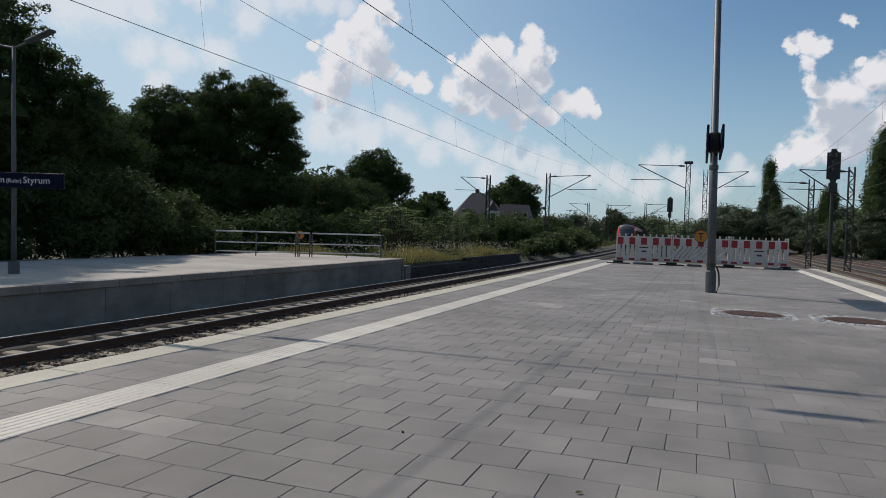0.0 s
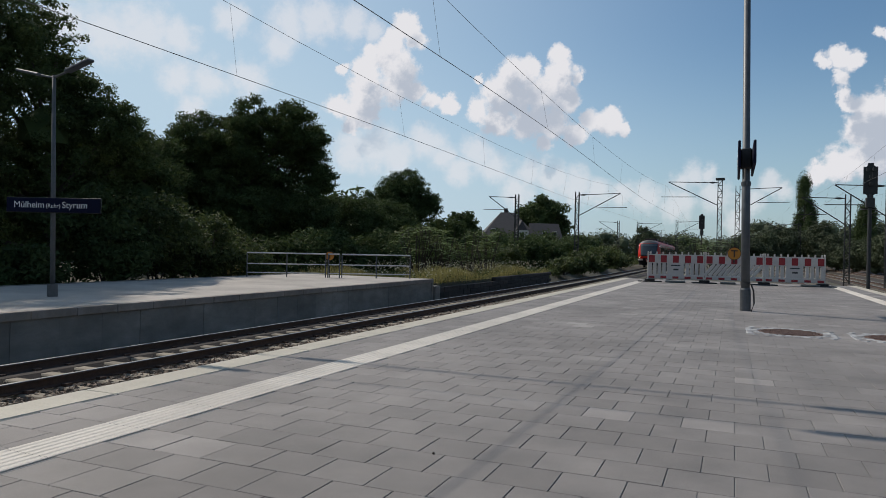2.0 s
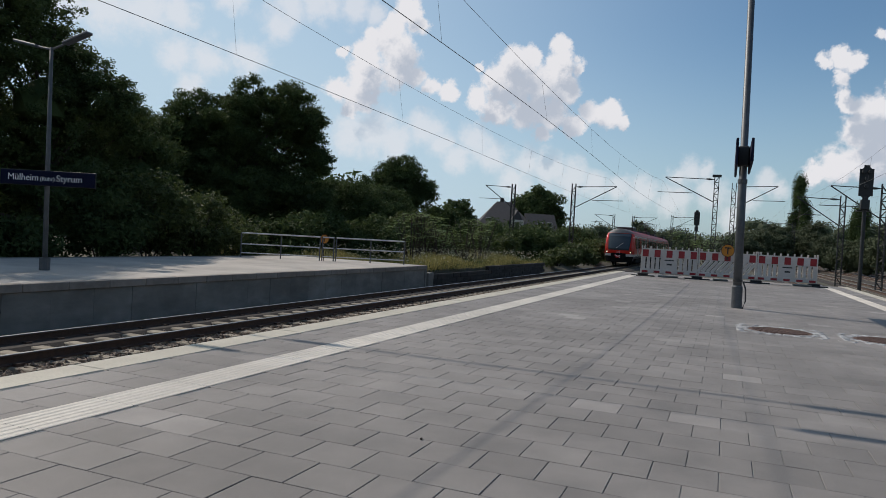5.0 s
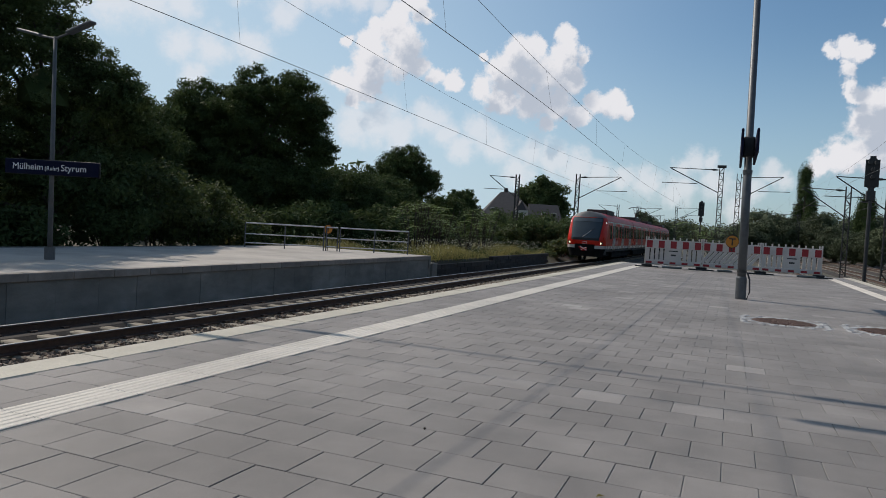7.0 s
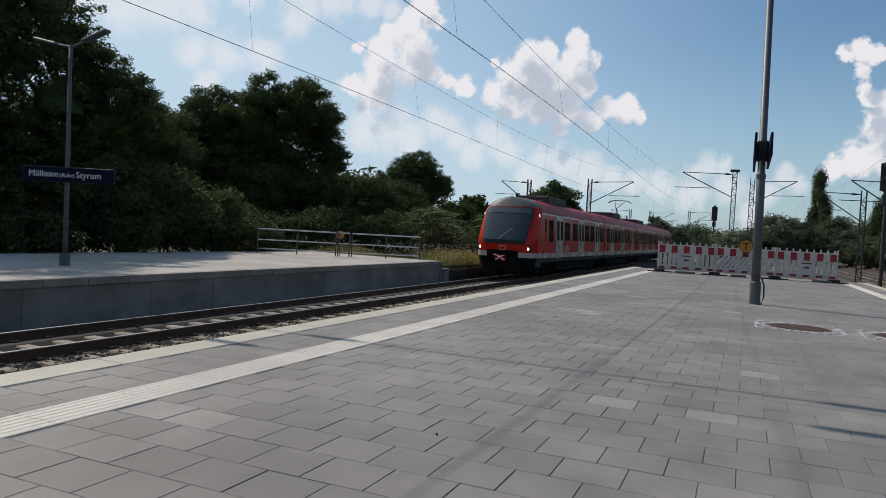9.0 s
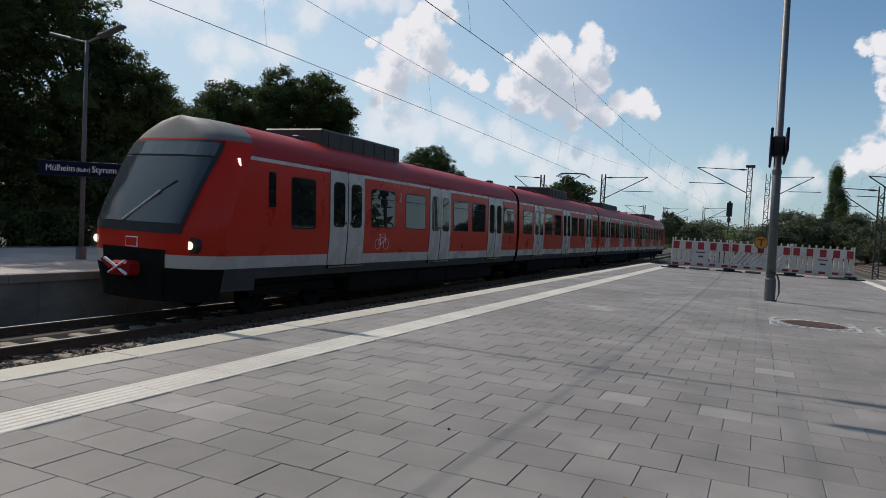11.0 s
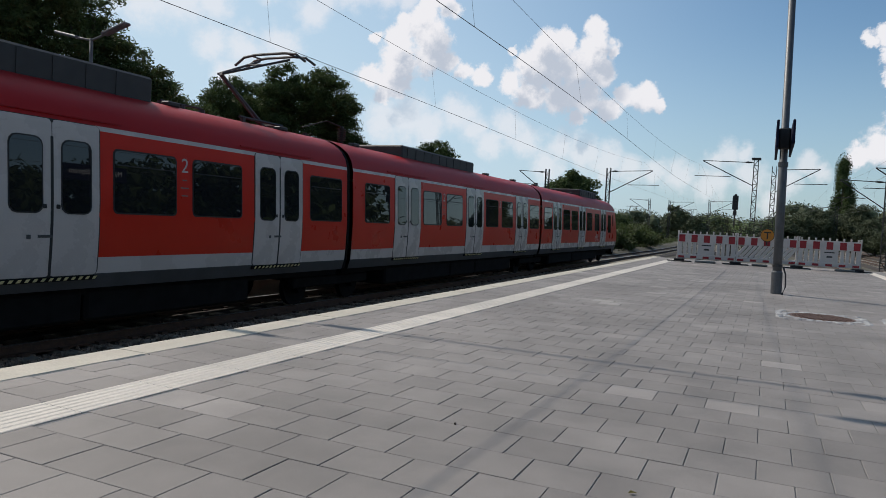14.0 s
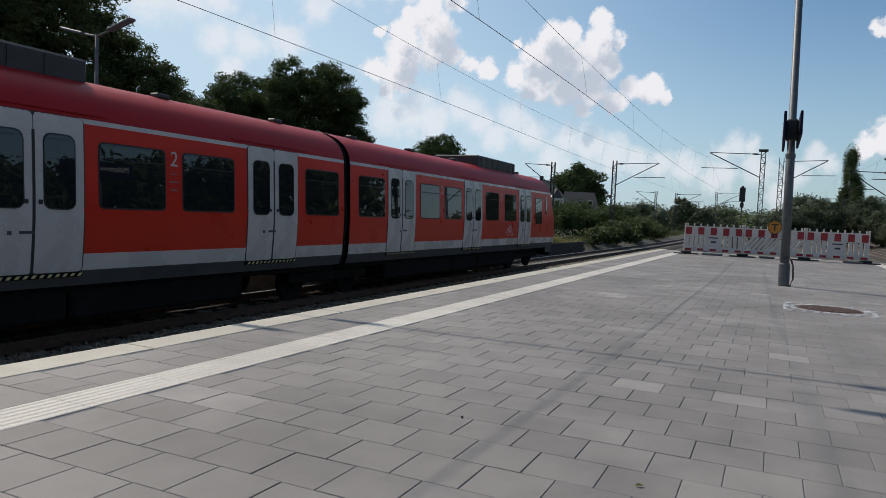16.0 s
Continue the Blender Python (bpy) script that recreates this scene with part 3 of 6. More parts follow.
# old dark retaining wall with weeds behind it
old = new("retaining_wall")
old.empty_display_size = 0.2
tagged(old, "old black brick retaining wall with weeds above", "wall", kind="structure")
M_OLD = material("sooty_old_brick", [(0.2, (0.018, 0.016, 0.015)), (0.8, (0.055, 0.048, 0.042))], 3.0, 0.95, bump=0.8, bump_scale=25, vary="object", spread=0.25)
bm = boxm(-0.115, 0.115, -0.49, 0.49, 0, 0.22, bevel=0.015)
OLDB = bpy.data.meshes.new("stone_block")
bm.to_mesh(OLDB)
bm.free()
OLDB.materials.append(M_OLD)
for k in range(21):
    y = 29.0 + k * 1.0
    tall = 3 if y < 37 else 4
    for r in range(tall):
        yy = y + (0.5 if r % 2 else 0)
        share("stone_block", OLDB, old, pose(-12.42 + random.uniform(-0.012, 0.012), yy + 0.5, -1.4 + r * 0.225, 0, 0, random.uniform(-0.4, 0.4)))


# ================= the train =================
# local space: the leading nose at y = 0, the train runs back along +y, z = 0 on the rail heads
CAR, END_CAR = 15.38, 17.7
TRAIN_LEN = 2 * CAR + 2 * END_CAR
SECTION = [(0.82, 1.40), (1.04, 1.465), (1.28, 1.485), (1.9, 1.50), (2.6, 1.463), (2.9, 1.447), (3.13, 1.434), (3.20, 1.424), (3.376, 1.375), (3.553, 1.26), (3.704, 1.06), (3.83, 0.78), (3.906, 0.4), (3.931, 0.0)]


def half_width(z):
    for (z0, w0), (z1, w1) in zip(SECTION, SECTION[1:]):
        if z <= z1:
            return w0 + (w1 - w0) * max(z - z0, 0) / (z1 - z0)
    return 0.0


TRAIN_ROWS = [(0.0, 121.0), (1.25, 109.0), (2.5, 97.0), (3.75, 85.6), (5.0, 74.5), (6.25, 61.6), (7.5, 48.5), (8.5, 37.0), (9.0, 31.2), (9.7, 23.2), (10.4, 15.7), (11.2, 7.2), (12.0, -0.85), (12.5, -5.65), (13.0, -10.55), (13.5, -14.8), (14.0, -19.0), (14.5, -23.1), (15.0, -27.1), (15.5, -31.05), (16.0, -34.75)]
train = empty("train")
tagged(train, "red four-car commuter train with light grey doors", "train")


def strip(z_list, y0, y1, both=True):
    """A length of the body's skin between heights, on both sides (or over the roof)."""
    bm = bmesh.new()
    pts = [(half_width(z), z) for z in z_list]
    runs = [pts, [(-x, z) for x, z in pts[::-1]]] if both else [pts + [(-x, z) for x, z in pts[::-1][1:]]]
    ny = 4
    for run in runs:
        grid = [[bm.verts.new((x, y0 + (y1 - y0) * j / ny, z)) for x, z in run] for j in range(ny + 1)]
        for r0, r1 in zip(grid, grid[1:]):
            for i in range(len(run) - 1):
                bm.faces.new((r0[i], r1[i], r1[i + 1], r0[i + 1]))
    bmesh.ops.recalc_face_normals(bm, faces=bm.faces)
    for f in bm.faces:
        c = f.calc_center_median()
        if f.normal.dot(Vector((c.x, 0, (c.z - 2.2) * 0.8))) < 0:
            f.normal_flip()
    return bm


def side_plate(y0, y1, z0, z1, proud, corner, thick=0.02, seg=3):
    """A rounded plate that follows the curve of the right-hand side (x > 0)."""
    ring = []
    for cy, cz, a0 in ((y1 - corner, z1 - corner, 0), (y0 + corner, z1 - corner, 90), (y0 + corner, z0 + corner, 180), (y1 - corner, z0 + corner, 270)):
        for k in range(seg + 1):
            a = radians(a0 + 90 * k / seg)
            ring.append((cy + corner * math.cos(a), cz + corner * math.sin(a)))
    bm = bmesh.new()
    k = seg + 1
    right, left = ring[3 * k:] + ring[:k], (ring[k:3 * k])[::-1]
    mids = [z0 + corner + (z1 - z0 - 2 * corner) * i / 6 for i in range(1, 6)]
    right = right[:k] + [(y1, z) for z in mids] + right[k:]
    left = left[:k] + [(y0, z) for z in mids] + left[k:]
    R = [(bm.verts.new((half_width(z) + proud, y, z)), bm.verts.new((half_width(z) + proud - thick, y, z))) for y, z in right]
    L = [(bm.verts.new((half_width(z) + proud, y, z)), bm.verts.new((half_width(z) + proud - thick, y, z))) for y, z in left]
    for (a, a2), (b, b2), (c, c2), (d, d2) in zip(L, R, R[1:], L[1:]):
        bm.faces.new((a, b, c, d))
        bm.faces.new((b, b2, c2, c))
        bm.faces.new((d, d2, a2, a))
    bm.faces.new((L[0][0], L[0][1], R[0][1], R[0][0]))
    bm.faces.new((R[-1][0], R[-1][1], L[-1][1], L[-1][0]))
    return bm


def to_mesh(bm, name, mat, smooth=False):
    me = bpy.data.meshes.new(name)
    bm.to_mesh(me)
    bm.free()
    me.materials.append(mat)
    if smooth:
        me.polygons.foreach_set("use_smooth", [True] * len(me.polygons))
    return me


LEAF_W = 0.755
ME_LEAF = to_mesh(side_plate(-LEAF_W / 2 + 0.006, LEAF_W / 2 - 0.006, 1.03, 3.19, 0.012, 0.06), "door_leaf", M_TLIGHT)
ME_LEAFWIN = to_mesh(side_plate(-0.225, 0.225, 1.92, 2.92, 0.019, 0.11), "door_window", M_TGLASS)
ME_LEAFRIM = to_mesh(side_plate(-0.245, 0.245, 1.90, 2.94, 0.015, 0.12), "door_window_rim", M_TRUB)
ME_FRAME = to_mesh(side_plate(-0.772, 0.772, 1.012, 3.20, 0.005, 0.09), "door_frame", M_TRUB)
ME_SEAL = to_mesh(side_plate(-0.022, 0.022, 1.04, 3.18, 0.0135, 0.005), "door_seal", M_TRUB)
ME_WIN = to_mesh(side_plate(-0.60, 0.60, 1.95, 2.88, 0.009, 0.07), "window_pane", M_TGLASS)
ME_WINRIM = to_mesh(side_plate(-0.625, 0.625, 1.925, 2.905, 0.005, 0.08), "window_rim", M_TRUB)
ME_BAR = to_mesh(side_plate(-0.575, 0.575, 2.655, 2.672, 0.012, 0.004), "vent_bar", M_TRUB)
ME_STEP = to_mesh(side_plate(-0.76, 0.76, 0.955, 1.02, 0.03, 0.01, thick=0.06), "door_step", M_TBLACK)
bm = bmesh.new()
for k in range(13):
    y = -0.70 + k * 0.115
    a, b = half_width(0.96) + 0.034, half_width(1.01) + 0.034
    vs = [bm.verts.new(p) for p in ((a, y, 0.965), (a, y + 0.055, 0.965), (b, y + 0.08, 1.01), (b, y + 0.025, 1.01))]
    bm.faces.new(vs)
ME_DASH = to_mesh(bm, "step_marking", M_YELLOW)
ME_BUTTON = to_mesh(boxm(half_width(2.0) + 0.008, half_width(2.0) + 0.022, -0.03, 0.03, 1.97, 2.03, bevel=0.008), "door_button", M_TRUB)
ME_RAIN = to_mesh(side_plate(-1.15, 1.15, 3.262, 3.285, 0.025, 0.004, thick=0.05), "rain_strip", M_TROOF)
FLIP = Matrix.Rotation(math.pi, 4, "Z")


def both_sides(name, me, car, y, parent=None):
    """The piece on the right side, and turned about on the left."""
    share(name, me, car, Matrix.Translation((0, y, 0)))
    share(name, me, car, Matrix.Translation((0, y, 0)) @ FLIP)


def door(car, y):
    for s in (-1, 1):
        yy = y + s * LEAF_W / 2
        both_sides("door_leaf", ME_LEAF, car, yy)
        both_sides("door_window_rim", ME_LEAFRIM, car, yy)
        both_sides("door_window", ME_LEAFWIN, car, yy)
    both_sides("door_frame", ME_FRAME, car, y)
    both_sides("door_seal", ME_SEAL, car, y)
    both_sides("door_button", ME_BUTTON, car, y - 0.11)
    both_sides("door_button", ME_BUTTON, car, y + 0.09)
    both_sides("door_step", ME_STEP, car, y)
    both_sides("step_marking", ME_DASH, car, y)
    both_sides("rain_strip", ME_RAIN, car, y)


def window(car, y, bar=True):
    both_sides("window_rim", ME_WINRIM, car, y)
    both_sides("window_pane", ME_WIN, car, y)
    if bar:
        both_sides("vent_bar", ME_BAR, car, y)


def bogie(car, y):
    fr = bmesh.new()
    for s in (-1, 1):
        box(fr, s * 1.02 - 0.09, s * 1.02 + 0.09, y - 1.55, y + 1.55, 0.42, 0.66, bevel=0.03)
    box(fr, -1.0, 1.0, y - 0.25, y + 0.25, 0.42, 0.70, bevel=0.03)
    part("bogie_frame", fr, M_TBLACK, car)
    for dy in (-1.1, 1.1):
        for s in (-1, 1):
            w = bmesh.new()
            tube(w, [(s * 0.70, y + dy, 0.425), (s * 0.82, y + dy, 0.425)], 0.42, 20)
            tube(w, [(s * 0.82, y + dy, 0.425), (s * 0.98, y + dy, 0.425)], 0.13, 10)
            part("wheel", w, M_TBLACK, car)


def text_on(body, size, mat, m, parent, name, label=""):
    cu = bpy.data.curves.new(name, "FONT")
    cu.body, cu.size, cu.extrude = body, size, 0.002
    cu.align_x, cu.align_y = "CENTER", "CENTER"
    cu.materials.append(mat)
    ob = new(name, cu)
    ob.parent = parent
    ob.matrix_basis = m
    if label:
        ob["label"] = label
    return ob


def roof_box(car, y0, y1, w, z1, name="roof_unit", mat=None, z0=3.62):
    bm = boxm(-w, w, y0, y1, z0, z1, bevel=0.04)
    for k in range(int((y1 - y0) / 0.55)):
        y = y0 + 0.3 + k * 0.55
        for s in (-1, 1):
            box(bm, s * (w + 0.006) - 0.006, s * (w + 0.006) + 0.006, y, y + 0.04, z0 + 0.1, z1 - 0.05)
    return part(name, bm, mat or M_TROOFBOX, car, "dark grey rooftop equipment box")


def car_shell(y0, length, nose=""):
    """One car; pieces are placed by the distance from its inner end."""
    a = 0.13
    b = length - (0.13 if not nose else 1.75)
    turn = nose == "front"
    m = Matrix.Translation((0, y0 + length, 0)) @ FLIP if turn else Matrix.Translation((0, y0, 0))
    car = part("car", strip([1.28, 1.6, 1.9, 2.25, 2.6, 2.9, 3.13], a, b), M_TRED, train, "red car side with large tinted windows", smooth=True)
    car.matrix_basis = m
    part("skirt", strip([0.82, 1.04], a, b), M_TSKIRT, car)
    part("lower_band", strip([1.04, 1.28], a, b), M_TLIGHT, car, "light grey band along the sill")
    part("upper_band", strip([3.13, 3.20], a, b), M_TLIGHT, car, "light grey band above the windows")
    part("roof", strip([3.20, 3.376, 3.553, 3.704, 3.83, 3.906, 3.931], a, b, both=False), M_TROOF, car, "dull dark red roof", smooth=True)
    part("underframe", boxm(-1.25, 1.25, a, b, 0.70, 0.9), M_TBLACK, car)
    # near-black boxes reach low to stand in for the shade beneath the cars
    for u0, u1 in ((2.2, 6.4), (6.45, 8.5), (8.55, 12.2)):
        part("underfloor_box", boxm(-1.28, 1.28, u0, u1, 0.30, 0.78, bevel=0.05), M_TBLACK, car)
    doors = (2.65, 7.52, 12.80) if nose else (2.95, 7.80, 12.76)
    panes = (1.12, 4.32, 5.92, 9.22, 11.08) if nose else (1.30, 4.50, 6.10, 9.42, 11.02)
    for y in doors:
        door(car, y)
    for y in panes:
        window(car, y)
    if not nose:
        window(car, 14.41)
    bogie(car, 0.0)
    for y in ((5.12, 10.15) if nose else (5.30, 10.22)):
        for side in (1, -1):
            text_on("2", 0.34, M_TLIGHT, Matrix.Translation((side * (half_width(2.72) + 0.006), y, 2.76)) @ pose(0, 0, 0, 90, 0, 90 * side), car, "class_number", "white figure two")
            for k, w in enumerate((0.05, 0.09, 0.07)):
                zz = 2.52 - 0.13 * k
                fx = side * (half_width(zz) + 0.003)
                part("print_line", boxm(fx - 0.002, fx + 0.002, y - w, y + w, zz, zz + 0.02), M_TCAP, car)
    # small grey notices by the doors
    for y in (2.6, 7.5, 12.5):
        for y0, y1, z0 in ((y + 0.1, y + 0.32, 1.57), (y - 0.06, y, 1.555)):
            fx = half_width(1.6) + 0.013
            part("notice", boxm(fx - 0.001, fx + 0.003, y0, y1, z0, 1.61), M_TSKIRT, car)
    # roof edge lights and ribs
    for k in range(5):
        y = 1.2 + k * 3.1
        for s in (-0.65, 0.65):
            part("roof_vent", boxm(s - 0.1, s + 0.1, y, y + 0.28, 3.84, 3.93, bevel=0.02), M_TROOFBOX, car)
    return car


def gangway(y):
    bm = bmesh.new()
    n = 5
    for k in range(n):
        y0 = y - 0.15 + k * 0.06
        prof = [(half_width(z) - (0.13 if k % 2 else 0.10), z) for z, _ in SECTION[:-1]]
        full = prof + [(0, 3.906)] + [(-x, z) for x, z in prof[::-1]]
        r0 = [bm.verts.new((x, y0, z)) for x, z in full]
        r1 = [bm.verts.new((x, y0 + 0.06, z)) for x, z in full]
        for i in range(len(full)):
            j = (i + 1) % len(full)
            bm.faces.new((r0[i], r1[i], r1[j], r0[j]))
        bm.faces.new(r0)
        bm.faces.new(r1)
    part("gangway_bellows", bm, M_TRUB, train, "black rubber gangway bellows")


def cab(car, length):
    """The raked nose at the outer end (y grows outward here)."""
    y_end = length

    def skin(u, z, lift=0.0):
        w = half_width(z) if z > 0.82 else 1.40 - (0.82 - z) * 0.25
        rake = 0.10 * max(1.15 - z, 0) + (0.42 * max(z - 1.75, 0) ** 1.15 if z > 1.75 else 0.0)
        back = rake + 0.18 * u * u + 0.62 * abs(u) ** 7
        return Vector((u * w, y_end - back + lift, z))

    def grid(us, zs, lift=0.0):
        bm = bmesh.new()
        rows = [[bm.verts.new(skin(u, z, lift)) for u in us] for z in zs]
        for r0, r1 in zip(rows, rows[1:]):
            for i in range(len(us) - 1):
                bm.faces.new((r0[i + 1], r0[i], r1[i], r1[i + 1]))
        return bm
    us = [-1, -0.97, -0.93, -0.87, -0.78, -0.6, -0.4, -0.2, 0, 0.2, 0.4, 0.6, 0.78, 0.87, 0.93, 0.97, 1]
    zl = [0.42, 0.6, 0.82]
    zw = [1.04, 1.16, 1.28]
    zr = [1.28, 1.5, 1.75, 2.0, 2.3, 2.6, 2.9, 3.13, 3.2, 3.34, 3.45]
    zc = [3.45, 3.54, 3.62, 3.72, 3.81, 3.89, 3.93]
    mask = part("cab_front", grid(us, zr), M_TRED, car, "red raked driving cab front", smooth=True)
    part("cab_cap", grid(us, zc), M_TCAP, car, "silver roof cap over the windscreen", smooth=True)
    part("cab_band", grid(us, zw), M_TLIGHT, car, "light grey bumper band", smooth=True)
    part("cab_apron", grid(us, zl + [1.04]), M_TBLACK, car, "black apron", smooth=True)
    part("coupler_recess", grid([-0.52, -0.3, 0, 0.3, 0.52], [0.45, 0.8, 1.04, 1.28, 1.36], 0.014), M_TBLACK, car)
    # skin between mask and car side
    for zs, mat in ((zl[1:] + [1.04], M_TSKIRT), (zw, M_TLIGHT), (zr[:8], M_TRED), (zr[7:9], M_TLIGHT), (zr[8:] + zc[1:], M_TROOF)):
        for s in (-1, 1):
            bm = bmesh.new()
            r0 = [bm.verts.new((s * half_width(z), y_end - 1.75, z)) for z in zs]
            r1 = [bm.verts.new(skin(s, z)) for z in zs]
            for i in range(len(zs) - 1):
                q = (r0[i], r1[i], r1[i + 1], r0[i + 1])
                bm.faces.new(q if s > 0 else q[::-1])
            part("cab_side", bm, mat, car, smooth=True)
    wu = [-0.80, -0.6, -0.4, -0.2, 0, 0.2, 0.4, 0.6, 0.80]
    def pane(zs, lift):
        bm = bmesh.new()
        rows = [[bm.verts.new(skin(u * (0.71 + 0.13 * (z - 1.75) / 1.6), z, lift)) for u in wu] for z in zs]
        for r0, r1 in zip(rows, rows[1:]):
            for i in range(len(wu) - 1):
                bm.faces.new((r0[i + 1], r0[i], r1[i], r1[i + 1]))
        return bm
    wu = [-1, -0.97, -0.94, -0.9, -0.85, -0.78, -0.7, -0.5, -0.25, 0, 0.25, 0.5, 0.7, 0.78, 0.85, 0.9, 0.94, 0.97, 1]
    part("windscreen_frame", pane([1.66, 1.8, 2.1, 2.4, 2.7, 2.95, 3.2, 3.42], 0.022), M_TRUB, car, "black windscreen surround", smooth=True)
    wu = [u * 0.95 for u in wu]
    part("windscreen", pane([1.84, 2.1, 2.4, 2.7, 2.95, 3.08], 0.032), M_WIND, car, "dark windscreen with a sky reflection in its base colour", smooth=True)
    part("destination_display", pane([3.12, 3.25, 3.38], 0.032), M_TDISP, car, "grey destination display band")
    lamps = []
    for s in (-1, 1):
        p = skin(s * 0.80, 1.46)
        bz = bmesh.new()
        tube(bz, [p + Vector((0, -0.1, 0)), p + Vector((0, 0.02, 0))], 0.15, 16)
        hl = part("headlight", bz, M_TRUB, car, "round headlight in a black surround")
        bl = bmesh.new()
        tube(bl, [p + Vector((-0.02 * s, 0.0, 0)), p + Vector((-0.02 * s, 0.035, 0))], 0.075, 16)
        part("lens", bl, M_LAMP, hl, "warm lit lens")
        q = skin(s * 0.955, 3.05)
        part("upper_light", tubem([q + Vector((0, -0.02, -0.07)), q + Vector((0, 0.02, 0.07))], 0.028, 8), M_LAMPTOP, car, "white upper marker light")
    # wiper, logo plate, coupler
    w0, w1 = skin(0.16, 1.86, 0.05), skin(-0.28, 2.42, 0.06)
    part("wiper", tubem([w0, w1], 0.022, 6), M_TLIGHT, car)
    part("wiper_blade", tubem([skin(-0.02, 2.12, 0.05), skin(-0.46, 2.62, 0.05)], 0.012, 6), M_TRUB, car)
    c = skin(0.0, 1.46, 0.006)
    part("logo_plate", boxm(-0.15, 0.15, c.y - 0.01, c.y + 0.006, 1.37, 1.56, bevel=0.01), M_LETTER, car, "white plate with a red emblem")
    lg = bmesh.new()
    for x0, x1 in ((-0.13, 0.13),):
        box(lg, x0, x1, c.y + 0.005, c.y + 0.012, 1.39, 1.54)
    part("emblem", lg, M_TRED, car)
    cp = bmesh.new()
    box(cp, -0.22, 0.22, y_end - 0.2, y_end + 0.28, 0.86, 1.12, bevel=0.05)
    tube(cp, [(0.2, y_end + 0.28, 1.0), (0.34, y_end + 0.34, 1.14)], 0.035, 8)
    tube(cp, [(-0.15, y_end + 0.30, 1.05), (0.1, y_end + 0.34, 0.9)], 0.04, 8)
    coupler = part("coupler", cp, M_TROOF, car, "red covered coupler strapped with white tape")
    part("strap", tubem([(-0.24, y_end + 0.31, 0.90), (0.26, y_end + 0.35, 1.16)], 0.028, 6), M_LETTER, coupler)
    part("strap", tubem([(0.20, y_end + 0.31, 0.90), (-0.22, y_end + 0.33, 1.14)], 0.018, 6), M_LETTER, coupler)
    # driver's door and side window
    both_sides("cab_window_rim", ME_CABRIM, car, 14.55)
    both_sides("cab_window", ME_CABWIN, car, 14.55)
    both_sides("cab_slit", ME_SLIT, car, 15.62)
    roof_box(car, 9.2, 13.1, 0.85, 4.20, "air_conditioner")
    bogie(car, 14.2)


ME_CABWIN = to_mesh(side_plate(-0.42, 0.42, 1.85, 2.90, 0.009, 0.06), "cab_window", M_TGLASS)
ME_CABRIM = to_mesh(side_plate(-0.445, 0.445, 1.83, 2.92, 0.005, 0.07), "cab_window_rim", M_TRUB)
ME_SLIT = to_mesh(side_plate(-0.11, 0.11, 2.25, 2.95, 0.009, 0.04), "cab_slit", M_TGLASS)

front_car = car_shell(0.0, END_CAR, "front")
cab(front_car, END_CAR)
mid_a = car_shell(END_CAR, CAR)
mid_b = car_shell(END_CAR + CAR, CAR)
rear_car = car_shell(END_CAR + 2 * CAR, END_CAR, "rear")
cab(rear_car, END_CAR)
for y in (END_CAR, END_CAR + CAR, END_CAR + 2 * CAR):
    gangway(y)


def bicycle_sign():
    """White line drawing of a bicycle, laid on the red side below a window."""
    bm = bmesh.new()

    def line(pts, r=0.007):
        tube(bm, [(half_width(z) + 0.001, y, z) for y, z in pts], r, 6)
    for cy in (-0.21, 0.21):
        line([(cy + 0.135 * math.cos(radians(15 * k)), 1.51 + 0.135 * math.sin(radians(15 * k))) for k in range(25)])
    line([(-0.07, 1.50), (-0.12, 1.74)])
    line([(-0.11, 1.69), (0.14, 1.69)])
    line([(-0.07, 1.50), (0.15, 1.64)])
    line([(-0.21, 1.51), (-0.07, 1.50)])
    line([(-0.21, 1.51), (-0.11, 1.68)])
    line([(0.21, 1.51), (0.13, 1.77), (0.07, 1.785)])
    line([(-0.17, 1.75), (-0.06, 1.755)], 0.010)
    return to_mesh(bm, "bicycle_symbol", M_LETTER)


ME_BIKE = bicycle_sign()
for end_car in (front_car, rear_car):
    both_sides("bicycle_symbol", ME_BIKE, end_car, 11.10)
roof_box(mid_a, 6.3, 10.1, 0.80, 4.24)
roof_box(mid_b, 3.7, 9.1, 0.80, 4.17)


